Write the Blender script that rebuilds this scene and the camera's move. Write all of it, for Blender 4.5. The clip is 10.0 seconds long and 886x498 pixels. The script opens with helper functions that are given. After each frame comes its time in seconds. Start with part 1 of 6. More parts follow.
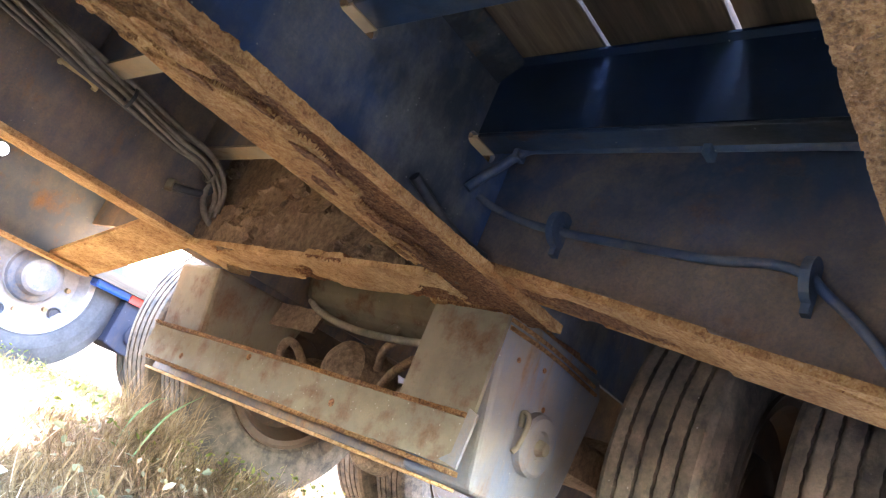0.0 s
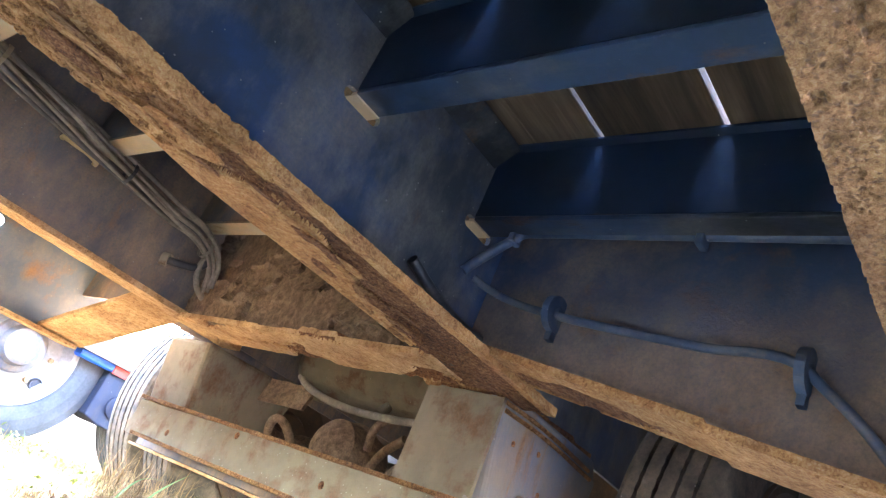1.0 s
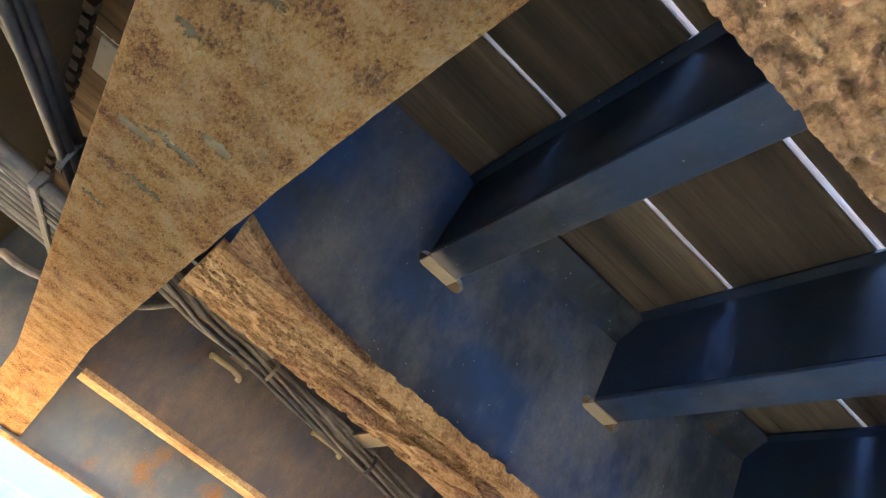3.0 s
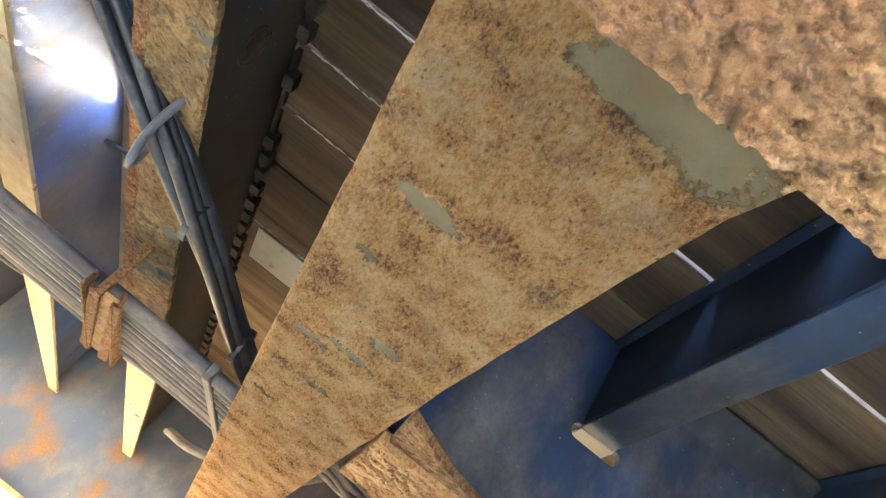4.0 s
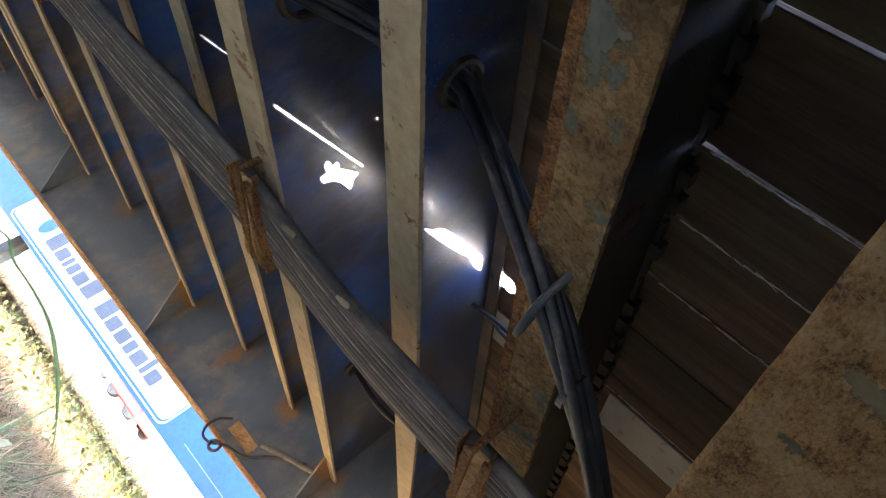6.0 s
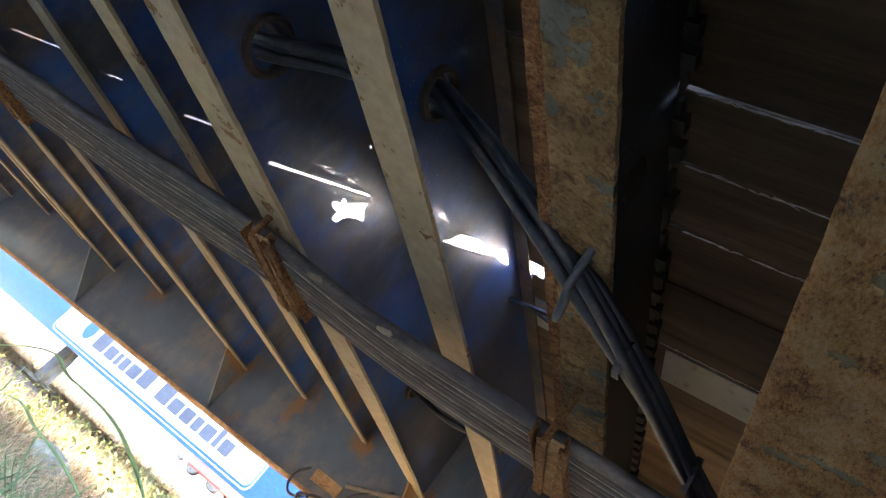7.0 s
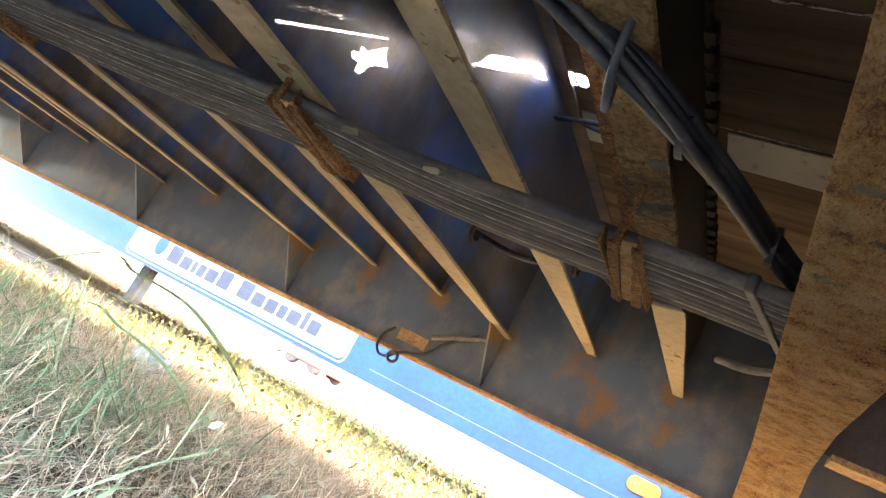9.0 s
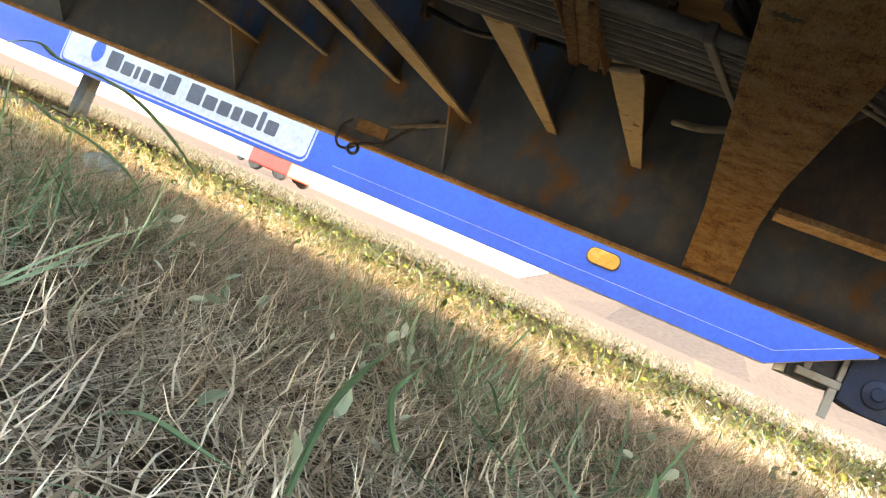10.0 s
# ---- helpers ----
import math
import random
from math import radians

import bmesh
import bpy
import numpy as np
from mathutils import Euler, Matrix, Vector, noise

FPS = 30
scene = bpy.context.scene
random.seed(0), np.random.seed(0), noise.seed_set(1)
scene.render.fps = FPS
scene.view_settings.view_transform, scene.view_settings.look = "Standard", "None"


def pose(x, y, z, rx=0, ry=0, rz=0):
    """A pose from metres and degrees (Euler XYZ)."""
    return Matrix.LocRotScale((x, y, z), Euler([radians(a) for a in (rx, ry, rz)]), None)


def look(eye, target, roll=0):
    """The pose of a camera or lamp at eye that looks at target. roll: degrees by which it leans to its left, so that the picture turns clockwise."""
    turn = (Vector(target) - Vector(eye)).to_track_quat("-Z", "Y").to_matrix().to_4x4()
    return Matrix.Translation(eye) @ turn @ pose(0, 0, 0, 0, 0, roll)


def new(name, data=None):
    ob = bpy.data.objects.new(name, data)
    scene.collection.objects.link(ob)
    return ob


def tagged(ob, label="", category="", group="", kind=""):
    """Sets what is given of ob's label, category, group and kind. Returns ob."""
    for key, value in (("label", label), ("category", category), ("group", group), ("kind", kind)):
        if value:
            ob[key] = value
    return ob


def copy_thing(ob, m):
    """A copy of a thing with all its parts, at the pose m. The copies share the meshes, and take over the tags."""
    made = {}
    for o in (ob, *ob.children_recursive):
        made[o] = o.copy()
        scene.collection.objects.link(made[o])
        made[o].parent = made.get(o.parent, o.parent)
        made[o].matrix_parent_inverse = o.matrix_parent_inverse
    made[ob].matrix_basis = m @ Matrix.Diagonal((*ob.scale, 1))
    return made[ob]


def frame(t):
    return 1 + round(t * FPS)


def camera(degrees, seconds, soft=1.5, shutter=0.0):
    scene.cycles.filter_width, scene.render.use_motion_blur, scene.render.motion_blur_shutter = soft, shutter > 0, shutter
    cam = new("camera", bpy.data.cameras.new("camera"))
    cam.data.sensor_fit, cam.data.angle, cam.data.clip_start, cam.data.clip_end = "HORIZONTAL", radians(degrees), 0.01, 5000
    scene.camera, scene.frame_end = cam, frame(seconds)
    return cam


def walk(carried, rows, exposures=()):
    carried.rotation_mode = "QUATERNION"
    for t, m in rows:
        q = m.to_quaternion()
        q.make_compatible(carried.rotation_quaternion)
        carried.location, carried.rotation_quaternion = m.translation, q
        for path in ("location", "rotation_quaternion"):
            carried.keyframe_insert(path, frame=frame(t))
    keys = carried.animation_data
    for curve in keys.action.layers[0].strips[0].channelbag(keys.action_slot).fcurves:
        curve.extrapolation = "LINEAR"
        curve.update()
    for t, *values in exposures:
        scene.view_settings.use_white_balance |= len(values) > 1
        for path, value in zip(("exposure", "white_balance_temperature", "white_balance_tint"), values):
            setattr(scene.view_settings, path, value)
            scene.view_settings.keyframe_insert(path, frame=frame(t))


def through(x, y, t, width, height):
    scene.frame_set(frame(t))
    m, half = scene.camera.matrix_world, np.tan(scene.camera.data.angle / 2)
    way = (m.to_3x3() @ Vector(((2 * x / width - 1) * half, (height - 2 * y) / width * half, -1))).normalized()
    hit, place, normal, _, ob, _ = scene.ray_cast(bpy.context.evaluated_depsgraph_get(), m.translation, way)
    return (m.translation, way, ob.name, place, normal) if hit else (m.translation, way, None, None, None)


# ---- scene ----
H = 0.25                      # ground to first eye
cam = camera(63.2, 10.0, soft=1.2)
PATH = [
    (0.0, 0.0000, 0.0000, 0.0000, 109.08, -21.76, -51.82),
    (0.5, -0.0043, -0.0037, 0.0058, 112.15, -21.09, -54.70),
    (1.0, -0.0290, 0.0057, 0.0091, 115.15, -22.16, -53.17),
    (1.5, -0.0718, 0.0038, 0.0184, 117.74, -23.34, -49.35),
    (2.0, -0.1173, 0.0045, 0.0337, 119.37, -24.59, -45.03),
    (3.5, -0.1920, -0.0042, 0.0614, 130.73, -28.28, -31.47),
    (4.0, -0.2317, -0.0102, 0.0642, 132.83, -30.27, -25.85),
    (4.5, -0.2535, -0.0071, 0.0652, 133.68, -33.62, -21.30),
    (5.0, -0.2714, -0.0017, 0.0585, 133.55, -38.46, -16.18),
    (5.5, -0.2865, 0.0025, 0.0514, 132.09, -44.22, -9.79),
    (6.0, -0.2960, -0.0068, 0.0261, 130.57, -47.87, -3.03),
    (7.5, -0.2832, -0.0299, 0.0322, 119.35, -30.69, 16.06),
    (8.0, -0.2898, -0.0320, 0.0322, 120.26, -28.50, 18.15),
    (8.5, -0.2995, -0.0174, 0.0312, 116.87, -28.54, 19.56),
    (9.0, -0.2829, 0.0386, 0.0144, 104.59, -27.60, 21.28),
    (9.5, -0.2625, 0.0663, -0.0095, 91.21, -24.34, 21.99),
    (10.0, -0.2657, 0.0680, -0.0112, 89.64, -23.52, 18.70),
]
walk(cam, [(t, pose(x, y, z + H, a, b, c)) for t, x, y, z, a, b, c in PATH],
     exposures=[(0.0, 6.35, 6700, 18), (0.5, 6.7, 6250, 15), (1.0, 6.85, 6300, 14), (2.0, 6.6, 6700, 13), (3.5, 7.5, 7300, 12), (4.0, 7.75, 7100, 12), (4.5, 7.3, 6900, 12), (5.0, 7.15, 6900, 13), (5.5, 6.7, 6600, 14), (6, 5.35, 6500, 15), (7.5, 5.3, 6200, 15), (8, 6.45, 5900, 14), (8.5, 6.6, 5700, 14), (9, 5.5, 7350, 16), (9.5, 4.05, 7900, 9), (10, 4.05, 8100, 8)])

# ---------------------------------------------------------------- light
SUN = Vector((0.30, 0.455, 0.307)).normalized()          # towards the sun
world = bpy.data.worlds.new("world")
scene.world = world
world.use_nodes = True
wn = world.node_tree.nodes
sky = wn.new("ShaderNodeTexSky")
sky.sky_type, sky.sun_disc = "NISHITA", False
sky.sun_elevation = math.asin(SUN.z)
sky.sun_rotation = math.atan2(SUN.x, SUN.y)
world.node_tree.links.new(sky.outputs[0], wn["Background"].inputs[0])
wn["Background"].inputs[1].default_value = 0.15
lamp = bpy.data.lights.new("sun", "SUN")
lamp.energy, lamp.angle, lamp.color = 2.5, radians(0.5), (1.0, 0.93, 0.80)
sun = new("sun", lamp)
sun.matrix_world = look(SUN * 20, (0, 0, 0))


# ---------------------------------------------------------------- materials
def mat(name, stops, scale=8.0, rough=0.8, metal=0.0, bump=0.3, fine=60.0, coords="Object", stretch=(1, 1, 1), detail=8.0, dist=0.004,
        extra=None, rough_var=0.15, tone=None, spec=0.5):
    """A noise-driven surface: stops are (position, colour); extra adds a second, larger patchwork of one colour (colour, scale, from, to)."""
    m = bpy.data.materials.new(name)
    m.use_nodes = True
    n, l = m.node_tree.nodes, m.node_tree.links
    b = n["Principled BSDF"]
    tc = n.new("ShaderNodeNewGeometry")
    mp = n.new("ShaderNodeMapping")
    mp.inputs["Scale"].default_value = stretch
    l.new(tc.outputs["Position"], mp.inputs["Vector"])
    big = n.new("ShaderNodeTexNoise")
    big.inputs["Scale"].default_value, big.inputs["Detail"].default_value, big.inputs["Roughness"].default_value = scale, detail, 0.62
    l.new(mp.outputs[0], big.inputs["Vector"])
    ramp = n.new("ShaderNodeValToRGB")
    el = ramp.color_ramp.elements
    el[0].position, el[0].color = stops[0][0], (*stops[0][1], 1)
    el[1].position, el[1].color = stops[-1][0], (*stops[-1][1], 1)
    for p, c in stops[1:-1]:
        e = el.new(p)
        e.color = (*c, 1)
    l.new(big.outputs[0], ramp.inputs[0])
    out = ramp.outputs[0]
    small = n.new("ShaderNodeTexNoise")
    small.inputs["Scale"].default_value, small.inputs["Detail"].default_value = fine, 6.0
    l.new(mp.outputs[0], small.inputs["Vector"])
    if extra:
        col, sc, a, z = extra
        pn = n.new("ShaderNodeTexNoise")
        pn.inputs["Scale"].default_value, pn.inputs["Detail"].default_value, pn.inputs["Roughness"].default_value = sc, 7.0, 0.65
        l.new(tc.outputs["Position"], pn.inputs["Vector"])
        mr = n.new("ShaderNodeMapRange")
        mr.inputs[1].default_value, mr.inputs[2].default_value = a, z
        l.new(pn.outputs[0], mr.inputs[0])
        mix = n.new("ShaderNodeMix")
        mix.data_type = "RGBA"
        mix.inputs[7].default_value = (*col, 1)
        l.new(mr.outputs[0], mix.inputs[0])
        l.new(out, mix.inputs[6])
        out = mix.outputs[2]
    if tone:
        tn = n.new("ShaderNodeTexNoise")
        tn.inputs["Scale"].default_value, tn.inputs["Detail"].default_value = tone[2], 4.0
        l.new(tc.outputs["Position"], tn.inputs["Vector"])
        tm = n.new("ShaderNodeMapRange")
        tm.inputs[1].default_value, tm.inputs[2].default_value = 0.35, 0.65
        l.new(tn.outputs[0], tm.inputs[0])
        lo = n.new("ShaderNodeMix")
        lo.data_type = "RGBA"
        lo.inputs[6].default_value, lo.inputs[7].default_value = (*tone[0], 1), (*tone[1], 1)
        l.new(tm.outputs[0], lo.inputs[0])
        mul = n.new("ShaderNodeMix")
        mul.data_type, mul.blend_type = "RGBA", "MULTIPLY"
        mul.inputs[0].default_value = 1.0
        l.new(out, mul.inputs[6])
        l.new(lo.outputs[2], mul.inputs[7])
        out = mul.outputs[2]
    vary = n.new("ShaderNodeMix")
    vary.data_type, vary.blend_type = "RGBA", "OVERLAY"
    vary.inputs[0].default_value = 0.45
    l.new(out, vary.inputs[6])
    gr = n.new("ShaderNodeRGBToBW")
    l.new(small.outputs[1], gr.inputs[0])
    l.new(gr.outputs[0], vary.inputs[7])
    l.new(vary.outputs[2], b.inputs["Base Color"])
    rr = n.new("ShaderNodeMapRange")
    rr.inputs[3].default_value, rr.inputs[4].default_value = max(0.05, rough - rough_var), min(1.0, rough + rough_var)
    l.new(big.outputs[0], rr.inputs[0])
    l.new(rr.outputs[0], b.inputs["Roughness"])
    b.inputs["Metallic"].default_value = metal
    b.inputs["Specular IOR Level"].default_value = spec
    if bump:
        add = n.new("ShaderNodeMath")
        add.operation = "MULTIPLY_ADD"
        add.inputs[1].default_value = 0.5
        l.new(small.outputs[0], add.inputs[0])
        l.new(big.outputs[0], add.inputs[2])
        bp = n.new("ShaderNodeBump")
        bp.inputs["Strength"].default_value, bp.inputs["Distance"].default_value = bump, dist
        l.new(add.outputs[0], bp.inputs["Height"])
        l.new(bp.outputs[0], b.inputs["Normal"])
    return m


def node(m, kind, **sockets):
    """A node with some of its inputs set or linked."""
    n = m.node_tree.nodes.new(kind)
    for key, v in sockets.items():
        s = n.inputs[int(key[1:])] if key[0] == "i" and key[1:].isdigit() else n.inputs[key]
        if isinstance(v, bpy.types.NodeSocket):
            m.node_tree.links.new(v, s)
        else:
            s.default_value = v
    return n


def arith(m, op, a, b, c=0.0):
    n = node(m, "ShaderNodeMath", i0=a, i1=b, i2=c)
    n.operation = op
    return n.outputs[0]


def ranged(m, v, a, b, lo=0.0, hi=1.0):
    return node(m, "ShaderNodeMapRange", i0=v, i1=a, i2=b, i3=lo, i4=hi).outputs[0]


def cloud(m, vec, scale, detail=8.0, rough=0.62):
    return node(m, "ShaderNodeTexNoise", Vector=vec, Scale=scale, Detail=detail, Roughness=rough).outputs[0]


def blended(m, fac, a, b, kind="MIX"):
    n = m.node_tree.nodes.new("ShaderNodeMix")
    n.data_type, n.blend_type = "RGBA", kind
    for s, v in ((n.inputs[0], fac), (n.inputs[6], a), (n.inputs[7], b)):
        if isinstance(v, bpy.types.NodeSocket):
            m.node_tree.links.new(v, s)
        else:
            s.default_value = (*v, 1) if isinstance(v, tuple) else v
    return n.outputs[2]


def ramped(m, fac, stops):
    n = node(m, "ShaderNodeValToRGB", i0=fac)
    el = n.color_ramp.elements
    el[0].position, el[0].color = stops[0][0], (*stops[0][1], 1)
    el[1].position, el[1].color = stops[-1][0], (*stops[-1][1], 1)
    for p, c in stops[1:-1]:
        el.new(p).color = (*c, 1)
    return n.outputs[0]


def finish(m, colour, rough, height, bump, dist):
    b = m.node_tree.nodes["Principled BSDF"]
    m.node_tree.links.new(colour, b.inputs["Base Color"])
    if isinstance(rough, float):
        b.inputs["Roughness"].default_value = rough
    else:
        m.node_tree.links.new(rough, b.inputs["Roughness"])
    bp = node(m, "ShaderNodeBump", Strength=bump, Distance=dist, Height=height)
    m.node_tree.links.new(bp.outputs[0], b.inputs["Normal"])
    return m


def scaly(name, rust, cell, paint=None, cover=(0.62, 8.0), spots=(), pit=None, tone=((0.6, 0.5, 0.45), (1.2, 1.1, 1.0), 5.0), streaks=None, bump=1.0, dist=0.004, stretch=(1, 1, 1), speck=0.30, lump=0.17):
    """Granular rust of the given cell count a metre; paint = (colour, colour) left over it where cover's cloud or a spot (x, y, half x, half y) says; pit = (holes a metre, colour)."""
    m = bpy.data.materials.new(name)
    m.use_nodes = True
    pos = m.node_tree.nodes.new("ShaderNodeNewGeometry").outputs["Position"]
    p0 = node(m, "ShaderNodeMapping", Vector=pos, Scale=stretch).outputs[0]
    wob = node(m, "ShaderNodeTexNoise", Vector=p0, Scale=cell * 0.6, Detail=4.0)
    sub = node(m, "ShaderNodeVectorMath", i0=wob.outputs[1], i1=(0.5, 0.5, 0.5))
    sub.operation = "SUBTRACT"
    sc = node(m, "ShaderNodeVectorMath", i0=sub.outputs[0], i3=1.3 / cell)
    sc.operation = "SCALE"
    p1 = node(m, "ShaderNodeVectorMath", i0=p0, i1=sc.outputs[0]).outputs[0]
    vor = node(m, "ShaderNodeTexVoronoi", Vector=p1, Scale=cell)
    pick = node(m, "ShaderNodeSeparateColor", i0=vor.outputs["Color"]).outputs[0]
    n1 = ranged(m, cloud(m, p0, cell * lump, 12.0, 0.80), 0.33, 0.67)
    fac = arith(m, "MULTIPLY_ADD", pick, speck, arith(m, "MULTIPLY", n1, 1.0 - speck))
    col = ramped(m, fac, rust)
    big = ranged(m, cloud(m, pos, tone[2], 5.0), 0.35, 0.65)
    col = blended(m, 1.0, col, blended(m, big, tone[0], tone[1]), "MULTIPLY")
    h = arith(m, "SUBTRACT", arith(m, "MULTIPLY", n1, 0.9), arith(m, "MULTIPLY", vor.outputs["Distance"], 0.55))
    if pit:
        wp = node(m, "ShaderNodeTexNoise", Vector=pos, Scale=pit[0] * 1.5, Detail=5.0)
        sp_ = node(m, "ShaderNodeVectorMath", i0=wp.outputs[1], i3=1.1 / pit[0])
        sp_.operation = "SCALE"
        pv = node(m, "ShaderNodeTexVoronoi", Vector=node(m, "ShaderNodeVectorMath", i0=pos, i1=sp_.outputs[0]).outputs[0], Scale=pit[0])
        inside = arith(m, "MULTIPLY", ranged(m, pv.outputs["Distance"], 0.46, 0.16), ranged(m, node(m, "ShaderNodeSeparateColor", i0=pv.outputs["Color"]).outputs[1], 0.3, 0.45))
        col = blended(m, inside, col, pit[1])
        h = arith(m, "MULTIPLY_ADD", inside, -1.3, h)
    rough = 0.9
    if streaks:
        sp = node(m, "ShaderNodeMapping", Vector=pos, Scale=streaks[1]).outputs[0]
        col = blended(m, ranged(m, cloud(m, sp, 22.0, 9.0, 0.66), streaks[2], streaks[2] + 0.05), col, streaks[0])
    if paint:
        mask = cloud(m, pos, cover[1], 10.0, 0.66)
        for x, y, rx, ry in spots:
            d = node(m, "ShaderNodeVectorMath", i0=pos, i1=(-x, -y, 0))
            e = node(m, "ShaderNodeVectorMath", i0=d.outputs[0], i1=(1 / rx, 1 / ry, 0))
            e.operation = "MULTIPLY"
            g = node(m, "ShaderNodeVectorMath", i0=e.outputs[0])
            g.operation = "LENGTH"
            mask = arith(m, "ADD", mask, ranged(m, g.outputs["Value"], 1.5, 0.5, 0.0, 0.30))
        mask = arith(m, "MULTIPLY_ADD", n1, -0.10, arith(m, "ADD", mask, 0.05))
        mask = ranged(m, mask, cover[0], cover[0] + 0.02)
        pc = blended(m, ranged(m, cloud(m, pos, 40.0), 0.35, 0.65), paint[0], paint[1])
        col = blended(m, mask, col, pc)
        h = arith(m, "MULTIPLY", h, ranged(m, mask, 0.0, 1.0, 1.0, 0.08))
    return finish(m, col, rough, h, bump, dist)


def painted(name, a, b, dust, dusty, rust, rusty, rough=0.42, flow=(1, 1, 0.25), size=1.0, bump=0.25, spots=0.5, grime=None, stains=(), splash=None):
    """Old paint of two tones, clouded with dust (0 to 1), with rust stains (0 to 1) that run along flow's smallest axis, and pale specks. Mud lies below splash's ragged height."""
    m = bpy.data.materials.new(name)
    m.use_nodes = True
    pos = m.node_tree.nodes.new("ShaderNodeNewGeometry").outputs["Position"]
    col = blended(m, ranged(m, cloud(m, pos, 3.5 * size, 6.0), 0.35, 0.65), a, b)
    if grime:
        col = blended(m, ranged(m, cloud(m, pos, 2.6 * size, 9.0, 0.6), 0.40, 0.58, 0.0, 0.92), col, grime)
    run = node(m, "ShaderNodeMapping", Vector=pos, Scale=flow).outputs[0]
    d = arith(m, "MULTIPLY", ranged(m, cloud(m, run, 7.0 * size, 10.0, 0.68), 0.62 - 0.35 * dusty, 0.86 - 0.30 * dusty), 0.85)
    fine = cloud(m, pos, 160.0, 5.0, 0.7)
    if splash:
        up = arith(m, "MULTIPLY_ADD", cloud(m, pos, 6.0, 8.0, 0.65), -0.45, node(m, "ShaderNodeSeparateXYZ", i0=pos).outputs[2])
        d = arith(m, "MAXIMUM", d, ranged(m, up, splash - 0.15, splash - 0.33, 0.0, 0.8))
    d = arith(m, "MULTIPLY", d, ranged(m, fine, 0.3, 0.6, 0.55, 1.0))
    col = blended(m, d, col, blended(m, ranged(m, cloud(m, pos, 26.0), 0.3, 0.7), tuple(0.7 * c for c in dust), dust))
    clouds = cloud(m, run, 11.0 * size, 9.0, 0.66)
    for x, z, w in stains:
        off = node(m, "ShaderNodeVectorMath", i0=node(m, "ShaderNodeVectorMath", i0=pos, i1=(-x, 0, -z)).outputs[0], i1=(1 / w, 0, 0.8 / w))
        off.operation = "MULTIPLY"
        far_off = node(m, "ShaderNodeVectorMath", i0=off.outputs[0])
        far_off.operation = "LENGTH"
        clouds = arith(m, "ADD", clouds, ranged(m, far_off.outputs["Value"], 1.6, 0.0, 0.0, 0.30))
    r = arith(m, "MULTIPLY", ranged(m, clouds, 0.66 - 0.25 * rusty, 0.82 - 0.24 * rusty), 0.9)
    col = blended(m, r, col, blended(m, ranged(m, fine, 0.3, 0.7), tuple(0.55 * c for c in rust), rust))
    vor = node(m, "ShaderNodeTexVoronoi", Vector=pos, Scale=85.0)
    speck = arith(m, "MULTIPLY", ranged(m, vor.outputs["Distance"], 0.16, 0.10), ranged(m, node(m, "ShaderNodeSeparateColor", i0=vor.outputs["Color"]).outputs[0], 0.95 - 0.1 * spots, 0.98 - 0.1 * spots))
    col = blended(m, arith(m, "MULTIPLY", speck, 0.6), col, (0.34, 0.34, 0.33))
    both = arith(m, "MAXIMUM", d, r)
    rg = arith(m, "MULTIPLY_ADD", both, 0.9 - rough, rough)
    h = arith(m, "ADD", arith(m, "MULTIPLY", fine, 0.5), arith(m, "MULTIPLY", both, 0.8))
    m.node_tree.nodes["Principled BSDF"].inputs["Specular IOR Level"].default_value = 0.3
    return finish(m, col, rg, h, bump, 0.003)


# paint left on the wide plate: (x, y, half x, half y)
PATCHES = ((-0.212, 0.213, 0.034, 0.019), (-0.150, 0.215, 0.045, 0.026), (-0.248, 0.402, 0.036, 0.017), (-0.275, 0.70, 0.030, 0.009), (-0.235, 0.675, 0.030, 0.007), (-0.205, 0.616, 0.020, 0.010),
           (-0.285, 0.93, 0.022, 0.010), (-0.24, 0.80, 0.030, 0.008), (-0.27, 0.50, 0.012, 0.006))


